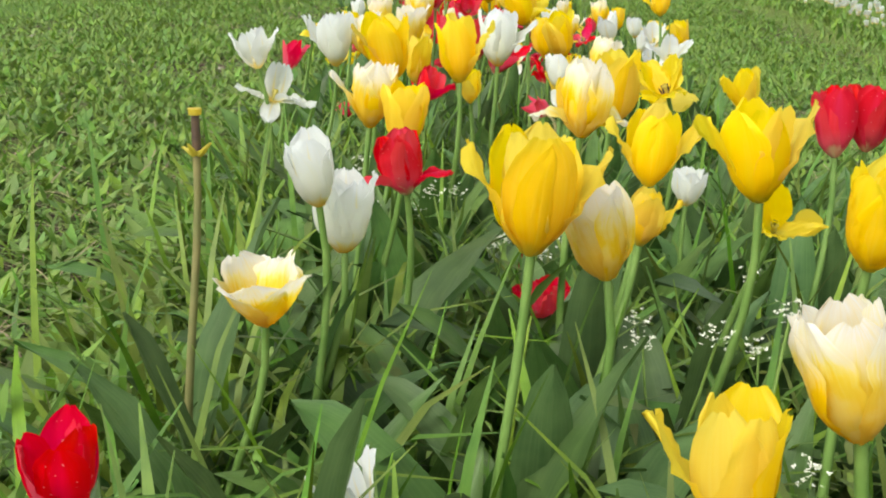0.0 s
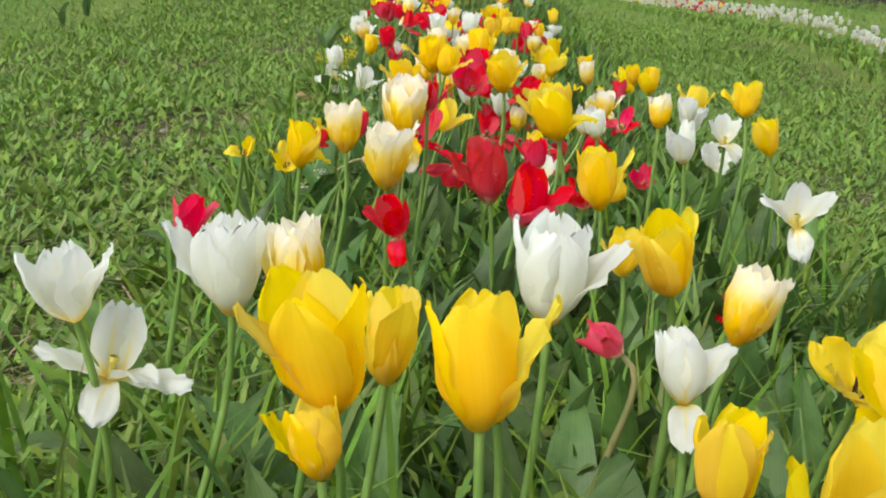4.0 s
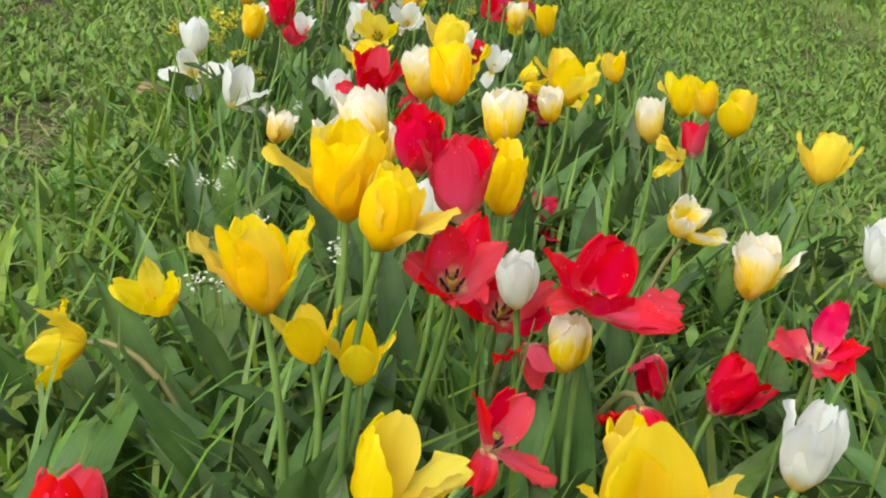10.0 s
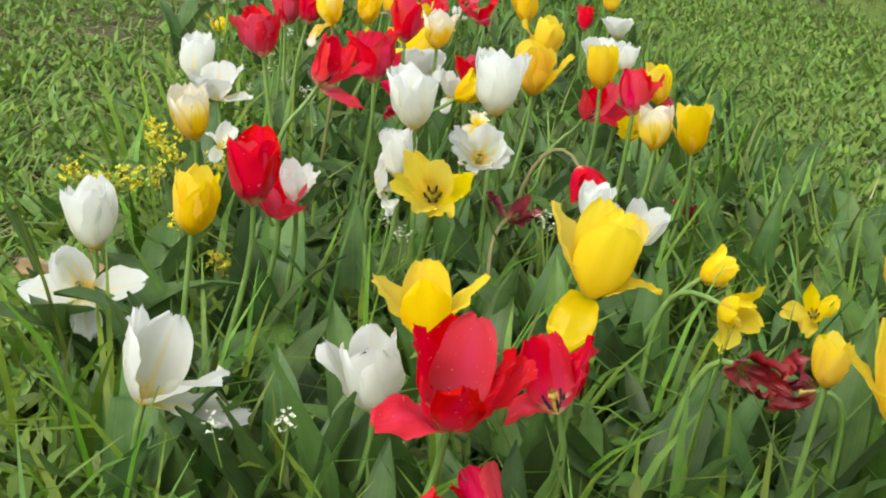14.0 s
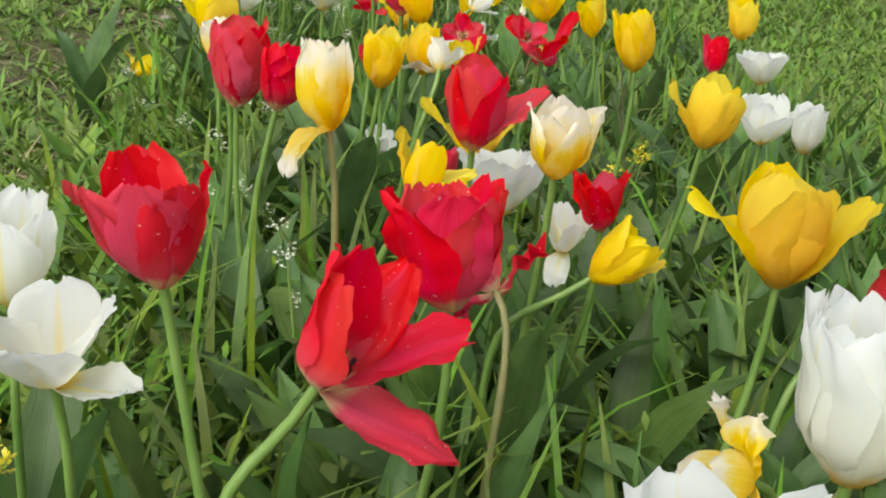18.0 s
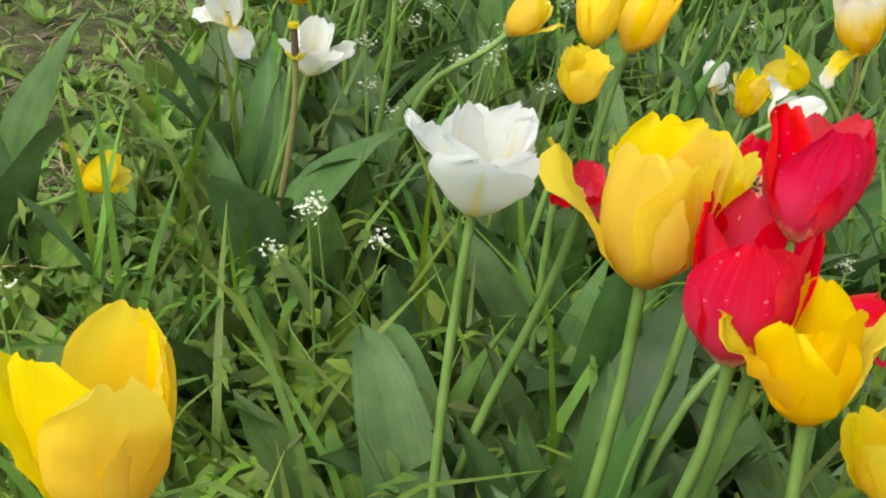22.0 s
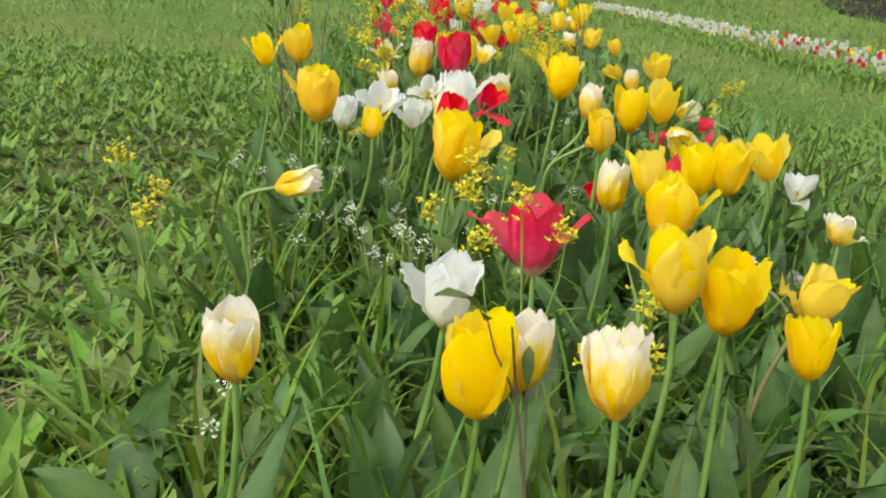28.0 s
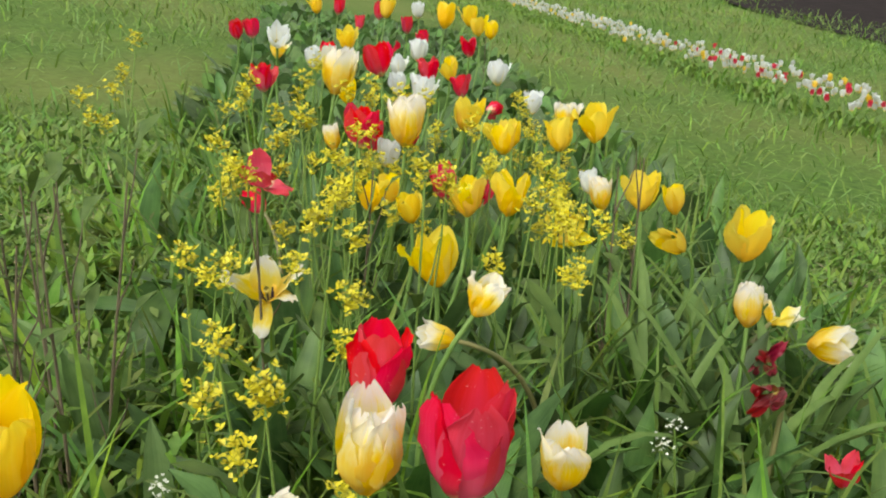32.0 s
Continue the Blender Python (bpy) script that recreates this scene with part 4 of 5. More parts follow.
tulip("yellow", "open", 0.284, 5.070, 0.407, 0.098, petals="180f 0f 270u 90u 300w 120u")
tulip("red", "ruffled", -0.082, 5.104, 0.397, 0.093, 14, 300, petals="90u 60u 180o 0f 345o 270f 210k")
tulip("yellow", "cup", 0.623, 5.118, 0.334, 0.092)
tulip("red", "drooping", -0.049, 5.126, 0.261, 0.050)
tulip("yellow", "cup", 0.573, 5.183, 0.344, 0.067)
tulip("red", "ruffled", 0.004, 5.189, 0.357, 0.068, petals="120u 60o 10f 340f 200k")
tulip("white", "cup", -0.154, 5.247, 0.333, 0.083, petals="165f 270c 0c 200c 90c 320c")
tulip("white", "open", -0.363, 5.264, 0.335, 0.093, 20, 0, petals="165u 90u 5l 340w 195u")
tulip("yellow", "open", -0.104, 5.266, 0.396, 0.074, petals="180w 0w 100u 70u 270c")
tulip("yellow", "cup", 0.288, 5.276, 0.331, 0.052)
tulip("yellow", "open", 0.063, 5.304, 0.431, 0.088, 14, 0, petals="160w 30u 0k 90u 270c 245h 60u")
tulip("dark", "drooping", 0.217, 5.314, 0.306, 0.054)
tulip("dark", "drooping", 0.292, 5.344, 0.265, 0.050)
tulip("yellow", "open", 0.428, 5.450, 0.350, 0.068)
tulip("yellow", "open", 0.588, 5.452, 0.288, 0.093)
tulip("yellow", "cup", -0.357, 5.456, 0.431, 0.075, petals="180u 0u 270u 90u 230u 310u")
tulip("white", "star", -0.506, 5.506, 0.311, 0.092, petals="175l 5l 270h 90u 120u")
tulip("yellow", "drooping", 0.250, 5.519, 0.283, 0.053, arch=0.06)
tulip("red", "cup", -0.304, 5.529, 0.444, 0.082, petals="180u 0u 270c! 90u 225c 315c")
tulip("white", "cup", -0.508, 5.578, 0.370, 0.082, petals="180u 0u 270c 90c 220c 330u")
tulip("yellow", "drooping", 0.245, 5.607, 0.289, 0.050)
tulip("red", "ruffled", -0.289, 5.642, 0.371, 0.056)
tulip("white", "open", -0.271, 5.649, 0.391, 0.050)
tulip("yellow", "star", 0.401, 5.650, 0.218, 0.052)
tulip("white", "cup", 0.111, 5.683, 0.353, 0.059)
tulip("yellow", "star", -0.099, 5.699, 0.363, 0.098, 48, 272, petals="10f 65u 120f 185f 240f 285f")
tulip("cream", "cup", -0.417, 5.756, 0.452, 0.073)
tulip("white", "drooping", -0.168, 5.767, 0.353, 0.050)
tulip("white", "cup", -0.145, 5.774, 0.394, 0.071)
tulip("white", "star", 0.185, 5.778, 0.276, 0.074, hang=(250,), arch=0.05)
tulip("white", "cup", -0.126, 5.772, 0.470, 0.082, petals="2o 270u 180u 90c 225c 310c 140c")
tulip("white", "star", -0.032, 5.863, 0.367, 0.096, 48, 275, petals="15u 70u 155f 200f 270f 330f")
tulip("white", "star", -0.403, 5.891, 0.375, 0.050, petals="170k 20u 60u 270h 120u")
tulip("dark", "drooping", 0.019, 5.897, 0.263, 0.050)
tulip("red", "star", -0.264, 6.004, 0.451, 0.101, 30, 350, petals="165u 130u 60f 0w 335l 200u", arch=0.03)
tulip("white", "cup", -0.004, 5.941, 0.453, 0.096, petals="5o 270c 90c 180c 220c 130c 320c")
tulip("cream", "cup", 0.260, 6.067, 0.357, 0.077)
tulip("red", "drooping", 0.146, 6.075, 0.274, 0.073, 125, 290, arch=0.06)
tulip("red", "bowl", -0.368, 6.078, 0.496, 0.069, petals="180f 0o 270o! 90o 225o 315o 140o")
tulip("white", "bowl", -0.447, 6.103, 0.413, 0.058, petals="180b 0w 270b 90b 225b 330l")
tulip("yellow", "open", 0.346, 6.186, 0.319, 0.084)
tulip("yellow", "cup", 0.283, 6.196, 0.394, 0.065)
tulip("red", "cup", 0.228, 6.097, 0.404, 0.072, flare=(0,))
tulip("white", "cup", -0.500, 6.214, 0.431, 0.079, 6, 20)
tulip("yellow", "cup", 0.190, 6.235, 0.416, 0.075, petals="270c 90c 30c 150c 210c 330c")
tulip("red", "drooping", 0.319, 6.259, 0.339, 0.050)
tulip("red", "bowl", -0.197, 6.169, 0.440, 0.076, 10, 90, petals="188o 0o 270o! 90o 225o 315o 40o 130u")
tulip("dark", "star", 0.369, 6.301, 0.115, 0.051)
tulip("yellow", "open", 0.084, 6.319, 0.394, 0.098, 4, 0, petals="180w 0w 270u 90u 300c 240c 120u")
tulip("red", "star", 0.189, 6.342, 0.310, 0.098, 40, 300, petals="100u 20l 340k 200u 60w", arch=0.05)
tulip("red", "drooping", -0.152, 6.384, 0.329, 0.061)
tulip("white", "cup", 0.263, 6.394, 0.400, 0.050)
tulip("yellow", "open", -0.030, 6.417, 0.332, 0.065, 55, 0, arch=0.06)
tulip("yellow", "drooping", 0.296, 6.434, 0.249, 0.056)
tulip("cream", "open", -0.089, 6.417, 0.445, 0.073, petals="180u 0o 270u 90u 230c 310c")
tulip("cream", "shedding", -0.296, 6.489, 0.478, 0.080, 14, 120, hang=(210,))
tulip("yellow", "open", -0.206, 6.492, 0.394, 0.059, 22, 0, petals="150f 180u 0w 330w 270c", arch=0.03)
tulip("red", "open", -0.027, 6.541, 0.341, 0.059)
tulip("white", "star", -0.062, 6.549, 0.298, 0.058, flare=(0,), hang=(230,))
tulip("red", "open", -0.150, 6.563, 0.437, 0.089, petals="180u 0w 270c! 90u 225u 320u")
tulip("white", "bowl", -0.118, 6.629, 0.336, 0.069)
tulip("red", "open", -0.350, 6.686, 0.439, 0.070, 18, 0, petals="180c 0w 270u! 90u 225c 320u")
tulip("red", "cup", -0.412, 6.785, 0.434, 0.100, 6, 0, petals="180u 0u 270u 90u 230c! 310u")
tulip("pink", "cup", -0.171, 6.793, 0.301, 0.050)
tulip("yellow", "open", 0.154, 6.816, 0.355, 0.087, petals="180f 0u 270c 90u 230c 320u")
tulip("cream", "cup", -0.445, 6.870, 0.443, 0.057)
tulip("yellow", "open", -0.129, 6.885, 0.329, 0.099, petals="175f 120u 60u 0w 330u 270c")
tulip("yellow", "open", -0.245, 7.005, 0.387, 0.077, petals="175u 0u 270c 90u 225c 330u")
tulip("white", "drooping", -0.170, 7.022, 0.377, 0.050)
tulip("white", "cup", 0.358, 7.038, 0.271, 0.074)
tulip("yellow", "open", -0.191, 7.057, 0.389, 0.067, petals="180c 0u 270u 90u 320c")
tulip("white", "bowl", 0.311, 7.084, 0.269, 0.068)
tulip("yellow", "open", -0.485, 7.131, 0.424, 0.083, petals="178f 0u 250u 290u 90u 40u")
tulip("red", "cup", -0.261, 7.147, 0.356, 0.050)
tulip("white", "star", -0.266, 7.166, 0.215, 0.051)
tulip("yellow", "cup", 0.140, 7.213, 0.363, 0.091)
tulip("yellow", "cup", -0.192, 7.225, 0.426, 0.066, petals="185f 0f 270c 90u 225c 315c 60u")
tulip("yellow", "open", -0.122, 7.288, 0.331, 0.053, flare=(0,))
tulip("red", "cup", -0.219, 7.255, 0.442, 0.079, petals="200c 340c 270c! 90u 30u 150u")
tulip("red", "cup", -0.195, 7.270, 0.495, 0.060, petals="200u 340u 270u! 90u 30u 150u")
tulip("red", "cup", 0.312, 7.382, 0.304, 0.065)
tulip("white", "bowl", 0.405, 7.413, 0.274, 0.059)
tulip("yellow", "open", -0.263, 7.282, 0.467, 0.081, petals="182f 20u 270c 90u 45u 315c 230c")
tulip("white", "open", -0.350, 7.453, 0.412, 0.071, 6, 0, petals="178w 5u 270b 90b 40u 140u 225b 315b")
tulip("red", "drooping", -0.116, 7.476, 0.301, 0.061)
tulip("red", "star", 0.034, 7.514, 0.289, 0.107)
tulip("red", "ruffled", -0.279, 7.499, 0.381, 0.033, 14, 300, petals="90u 60u 180w 0f 345l 270w 210k")
tulip("red", "star", -0.008, 7.394, 0.341, 0.056)
tulip("yellow", "cup", 0.404, 7.547, 0.333, 0.077)
tulip("yellow", "open", -0.213, 7.581, 0.350, 0.067, petals="185f 0u 270c 90u 45u 315u 230c")
tulip("white", "bowl", -0.150, 7.665, 0.257, 0.050)
tulip("yellow", "open", 0.066, 7.738, 0.338, 0.082)
tulip("yellow", "open", 0.160, 7.756, 0.299, 0.074)
tulip("red", "star", -0.092, 7.817, 0.260, 0.067, 55, 270, petals="90t 30t 150t 330t 210t 270t")
tulip("yellow", "bowl", -0.275, 7.735, 0.376, 0.044, 25, 280, petals="200o 340o 270c 90o 50o 130o")
tulip("yellow", "drooping", -0.768, 7.861, 0.183, 0.050)
tulip("white", "drooping", -0.063, 7.882, 0.302, 0.050)
tulip("yellow", "spent", -0.554, 7.889, 0.349, 0.050)
tulip("white", "star", -0.547, 7.940, 0.307, 0.075, petals="180u 20u 300b 0b 90u 240b")
tulip("yellow", "open", -0.203, 7.977, 0.372, 0.082, 15, 0, petals="165f 0o 30o 270c 320c 90u")
tulip("cream", "cup", -0.462, 7.978, 0.402, 0.059)
tulip("yellow", "open", -0.071, 8.005, 0.284, 0.050)
tulip("yellow", "cup", -0.570, 8.013, 0.393, 0.091, petals="270c 90c 30c 150c 210c 330c")
tulip("yellow", "cup", -0.324, 8.032, 0.347, 0.056, 42, 5, petals="0f 180u 270c 90u 50u 220c", arch=0.11)
tulip("yellow", "open", -0.252, 7.928, 0.382, 0.063, petals="195o 270c 335u 90u 140u")
tulip("yellow", "drooping", 0.001, 8.081, 0.284, 0.050)
tulip("white", "star", -0.687, 8.152, 0.288, 0.078, petals="180k 60u 110u 0u 300h")
tulip("cream", "shedding", 0.112, 8.266, 0.307, 0.091)
tulip("white", "star", -0.612, 8.304, 0.312, 0.063, petals="190o 10w 270h 250h 90u")
tulip("cream", "cup", -0.255, 8.310, 0.317, 0.050, 78, 10)
tulip("white", "cup", -0.515, 8.316, 0.344, 0.066, 28, 0)
tulip("yellow", "open", -0.643, 8.406, 0.391, 0.092, 3, 0, petals="178f 0c 270c 90u 225c 320c 130u")
tulip("red", "cup", -0.542, 8.451, 0.387, 0.080, petals="200c 340c 270c! 90u 30u 150u")
tulip("red", "star", -0.430, 8.482, 0.381, 0.080, 40, 0, petals="180l 90u 60u 0w 330w 270k", arch=0.1)
tulip("white", "drooping", -0.003, 8.588, 0.098, 0.050)
tulip("yellow", "cup", -0.571, 8.410, 0.411, 0.062, 24, 0, petals="270c 90c 30c 150c 210c 330c")
tulip("yellow", "drooping", -0.181, 8.648, 0.267, 0.061, 60, 0, petals="0c 60c 300c 180c 120u", arch=0.05)
tulip("yellow", "open", 0.049, 8.664, 0.268, 0.068)
tulip("white", "bowl", -0.346, 8.682, 0.390, 0.055, petals="180b 270b 90b 0u 225u 320b")
tulip("white", "bowl", -0.525, 8.697, 0.390, 0.066, petals="180b 0b 270b 90b 135b 225b 315b")
tulip("cream", "drooping", -0.001, 8.758, 0.245, 0.050, 70, 0, arch=0.05)
tulip("white", "bowl", -0.307, 8.791, 0.333, 0.065, petals="180u 270b 90b 0b 225b 320b")
tulip("white", "cup", -0.208, 8.811, 0.306, 0.060, 42, 0, arch=0.06)
tulip("yellow", "cup", -0.451, 8.848, 0.432, 0.082, 6, 190, petals="270c 90c 30c 150c 210c 330c")
tulip("red", "cup", -0.751, 8.900, 0.252, 0.050)
tulip("yellow", "open", -0.561, 8.876, 0.435, 0.057, petals="185f 20f 270u 90u 225c 150u")
tulip("white", "star", -0.166, 8.950, 0.169, 0.053, 50, 0, arch=0.06)
tulip("yellow", "open", -0.190, 9.003, 0.433, 0.078, petals="178f 5u 270c 90u 225c 320u 50u")
tulip("yellow", "open", -0.434, 9.068, 0.442, 0.067, 24, 0, petals="165f 0u 270c 90c 320c 220c")
tulip("pink", "cup", -2.793, 9.116, 0.551, 0.069)
tulip("red", "cup", 0.028, 9.133, 0.357, 0.095)
tulip("red", "star", -0.553, 9.228, 0.370, 0.067, 12, 0, petals="180k 0k 270u! 90u 60u! 120u")
tulip("cream", "open", -0.520, 9.616, 0.371, 0.065, petals="180u 0u 270u 90u 225c 315c")
tulip("cream", "cup", -0.202, 9.639, 0.337, 0.077, petals="270c 90c 30c 150c 210c 330c")
tulip("yellow", "drooping", 0.187, 9.678, 0.155, 0.053)
tulip("yellow", "cup", -0.315, 9.717, 0.309, 0.098)
tulip("yellow", "cup", -0.127, 9.797, 0.377, 0.081, petals="176f 0u 270c 90u 225c 315c 130u")
tulip("cream", "cup", -0.272, 9.802, 0.290, 0.079)
tulip("yellow", "cup", -0.073, 9.812, 0.346, 0.081, petals="5o 180u 270c 90u 225c 320u 50u")
tulip("yellow", "cup", 0.014, 9.818, 0.291, 0.067)
tulip("white", "open", -0.346, 9.825, 0.344, 0.074, petals="178w 0u 270u 90u 225u 330u")
tulip("red", "cup", -2.934, 9.859, 0.552, 0.067)
tulip("white", "bowl", -0.000, 10.084, 0.264, 0.050)
tulip("pink", "open", -0.245, 10.095, 0.325, 0.096, 12, 90, petals="180w! 0w 270u! 90u 225u 315u! 130w")
tulip("yellow", "drooping", 0.128, 10.179, 0.202, 0.077, 30, 0)
tulip("yellow", "open", -0.057, 10.211, 0.329, 0.089, 8, 0, petals="195u 350w 270c 90u 160u 225c")
tulip("yellow", "open", -0.340, 10.368, 0.376, 0.095, petals="5f 180u 270c 90u 225u 320c 130u")
tulip("cream", "cup", -0.579, 10.437, 0.308, 0.069, 80, 0, arch=0.02)
tulip("yellow", "cup", -0.046, 10.465, 0.318, 0.077, petals="180u 0u 270u 90u")
tulip("cream", "cup", -0.094, 10.506, 0.286, 0.078, petals="180s 0s 270s 90s 225s 315s")
tulip("cream", "drooping", 0.143, 10.548, 0.119, 0.050)
tulip("yellow", "cup", 0.119, 10.634, 0.287, 0.094)
tulip("yellow", "cup", 0.071, 10.643, 0.284, 0.098)
tulip("yellow", "cup", -0.092, 10.693, 0.337, 0.072)
tulip("cream", "star", 0.345, 10.727, 0.139, 0.063)
tulip("red", "open", -0.352, 10.784, 0.349, 0.082, 22, 0, petals="150u 100u 200u 0w 330l 40u")
tulip("yellow", "open", -0.591, 10.816, 0.381, 0.098, petals="178f 0c 270c 90u 225c 315c 130u")
tulip("red", "drooping", -0.056, 10.846, 0.200, 0.050)
tulip("yellow", "open", -0.497, 10.881, 0.319, 0.060, petals="180k 0f 270u 90u 225c")
tulip("red", "star", 0.064, 10.891, 0.189, 0.086)
tulip("cream", "drooping", 0.087, 10.960, 0.283, 0.069)
tulip("yellow", "cup", -0.000, 10.966, 0.330, 0.090)
tulip("cream", "cup", -0.362, 11.007, 0.320, 0.077, petals="270c 180u 0u 90u")
tulip("yellow", "open", 0.280, 11.015, 0.221, 0.091)
tulip("white", "cup", -0.561, 11.025, 0.312, 0.068, petals="180u 0u 270u 90u 225u 315u")
tulip("white", "drooping", 0.378, 11.031, -0.041, 0.050)
tulip("cream", "cup", -0.058, 11.032, 0.257, 0.050, 60, 0, arch=0.08)
tulip("white", "star", -0.427, 11.052, 0.290, 0.081, petals="180f 160u 0f 20u 90u 270u")
tulip("cream", "cup", -0.071, 11.062, 0.329, 0.070, 10, 0, arch=0.07)
tulip("white", "open", -0.338, 11.070, 0.344, 0.093, petals="0w 150u 60u 180u 270u 90u")
tulip("white", "star", 0.374, 11.103, 0.126, 0.074)
tulip("yellow", "cup", -0.114, 11.199, 0.356, 0.096, petals="180f 0u 270c 90u 225c 315u 50u")
tulip("white", "star", -0.502, 11.205, 0.293, 0.085, 30, 275, petals="95u 30f 0w 175w 200f 330w")
tulip("yellow", "open", 0.102, 11.218, 0.295, 0.090)
tulip("yellow", "open", -0.763, 11.302, 0.400, 0.069, petals="180f 0f 270u 90u 225c")
tulip("yellow", "cup", -0.688, 11.314, 0.411, 0.080, petals="270c 90c 30c 150c 210c 330c")
tulip("cream", "cup", -0.494, 11.341, 0.321, 0.058)
tulip("red", "star", -0.276, 11.354, 0.272, 0.089, petals="180u 90u 0w 330l 40f")
tulip("red", "cup", -0.343, 11.370, 0.379, 0.098, petals="180u 0u 270u! 90u 225c! 315u")
tulip("cream", "cup", -0.422, 11.385, 0.372, 0.084, petals="180s 0s 270s 90s 225s 315s")
tulip("red", "cup", -0.412, 11.444, 0.411, 0.072, petals="180u 0u 270c 90u 225u 315u!")
tulip("cream", "cup", -0.232, 11.515, 0.287, 0.067, petals="180u 0u 270c 90u 225c")
tulip("red", "star", 0.205, 11.818, 0.087, 0.050)
tulip("red", "drooping", 0.353, 11.833, 0.138, 0.050)
tulip("cream", "open", -0.261, 11.861, 0.320, 0.056, 35, 0)
tulip("cream", "star", -0.529, 11.904, 0.313, 0.079, petals="180w 250h 90u 0w 320k")
tulip("dark", "drooping", 0.144, 11.913, 0.163, 0.052)
tulip("cream", "drooping", -0.296, 11.944, 0.232, 0.050, 75, 180)
tulip("yellow", "open", -0.308, 12.044, 0.306, 0.076)
tulip("dark", "drooping", 0.204, 12.114, 0.119, 0.050)
tulip("cream", "cup", 0.173, 12.119, 0.211, 0.068)
tulip("cream", "drooping", 0.342, 12.234, 0.099, 0.078)
tulip("cream", "drooping", 0.277, 12.266, 0.130, 0.050)
tulip("yellow", "open", -0.165, 12.300, 0.330, 0.072)
tulip("yellow", "open", -0.235, 12.316, 0.320, 0.063)
tulip("yellow", "star", -0.075, 12.316, 0.255, 0.064)
tulip("yellow", "cup", -0.324, 12.322, 0.300, 0.050)
tulip("red", "star", -0.556, 12.330, 0.341, 0.069)
tulip("yellow", "open", -0.385, 12.385, 0.300, 0.050)
tulip("pink", "cup", -0.263, 12.401, 0.321, 0.061)
tulip("red", "drooping", -0.566, 12.419, 0.269, 0.050)
tulip("yellow", "open", 0.089, 12.454, 0.295, 0.069)
tulip("red", "open", -0.192, 12.468, 0.284, 0.050)
tulip("yellow", "open", -0.348, 12.477, 0.290, 0.050)
tulip("cream", "cup", 0.025, 12.479, 0.283, 0.060)
tulip("yellow", "open", 0.318, 12.518, 0.193, 0.098)
tulip("yellow", "cup", 0.177, 12.537, 0.258, 0.057)
tulip("yellow", "drooping", 0.194, 12.539, 0.169, 0.066)
tulip("cream", "cup", -0.316, 12.556, 0.391, 0.090)
tulip("red", "cup", -0.395, 12.589, 0.373, 0.076)
tulip("white", "cup", -0.344, 12.638, 0.314, 0.052)
tulip("white", "cup", 0.043, 12.659, 0.259, 0.050)
tulip("red", "open", -0.368, 12.682, 0.333, 0.058)
tulip("cream", "cup", -0.444, 12.728, 0.322, 0.050)
tulip("yellow", "open", -0.113, 12.752, 0.320, 0.066)
tulip("yellow", "open", 0.015, 12.828, 0.311, 0.069)
tulip("red", "cup", -0.285, 12.860, 0.300, 0.050)
tulip("yellow", "open", 0.097, 12.861, 0.328, 0.082)
tulip("cream", "cup", -0.433, 12.877, 0.425, 0.096)
tulip("yellow", "open", -0.171, 12.885, 0.337, 0.070)
tulip("yellow", "cup", -0.071, 12.906, 0.295, 0.057)
tulip("yellow", "open", -0.414, 13.149, 0.337, 0.066, leaves=1)
tulip("red", "open", -0.602, 13.200, 0.351, 0.064, leaves=1)
tulip("white", "open", -0.234, 13.201, 0.331, 0.072, leaves=1)
tulip("cream", "open", 0.121, 13.289, 0.259, 0.066, leaves=1)
tulip("red", "open", -0.332, 13.373, 0.372, 0.083, leaves=1)
tulip("white", "open", -0.270, 13.588, 0.275, 0.063, leaves=1)
tulip("white", "open", 0.105, 13.633, 0.221, 0.062, leaves=1)
tulip("red", "drooping", -0.010, 13.636, 0.200, 0.057, leaves=1)
tulip("white", "star", -0.589, 13.647, 0.369, 0.078, leaves=1)
tulip("red", "open", -0.083, 13.759, 0.241, 0.063, leaves=1)
tulip("red", "open", -0.172, 13.799, 0.279, 0.072, leaves=1)
tulip("white", "open", 0.042, 13.919, 0.254, 0.075, leaves=1)
tulip("white", "cup", -0.496, 13.921, 0.286, 0.065, leaves=1)
tulip("yellow", "open", -0.084, 14.070, 0.236, 0.069, leaves=1)
tulip("white", "open", -0.244, 14.092, 0.242, 0.066, leaves=1)
tulip("cream", "open", -0.609, 14.203, 0.270, 0.063, leaves=1)
tulip("red", "cup", -0.455, 14.411, 0.236, 0.064, leaves=1)
tulip("white", "cup", -0.155, 14.413, 0.243, 0.075, leaves=1)
tulip("yellow", "open", -0.390, 14.450, 0.270, 0.076, leaves=1)
tulip("red", "cup", -0.770, 14.636, 0.267, 0.066, leaves=1)
tulip("red", "cup", -0.721, 14.677, 0.268, 0.069, leaves=1)
tulip("yellow", "cup", -0.035, 14.715, 0.323, 0.091, leaves=1)
tulip("red", "open", 0.089, 15.010, 0.170, 0.076, leaves=1)
tulip("red", "cup", -0.070, 15.281, 0.157, 0.074, leaves=1)
tulip("yellow", "open", 0.206, 15.700, 0.164, 0.088, leaves=1)
tulip("yellow", "open", 0.174, 15.734, 0.203, 0.091, leaves=1)
tulip("yellow", "cup", -0.190, 15.850, 0.217, 0.089, leaves=1)
tulip("red", "cup", -0.089, 15.976, 0.128, 0.079, leaves=1)
tulip("yellow", "cup", 0.310, 16.020, 0.109, 0.086, leaves=1)
tulip("yellow", "open", -0.511, 16.312, 0.173, 0.083, leaves=1)
tulip("red", "cup", -0.302, 16.346, 0.089, 0.070, leaves=1)
tulip("red", "cup", -0.401, 16.391, 0.161, 0.084, leaves=1)
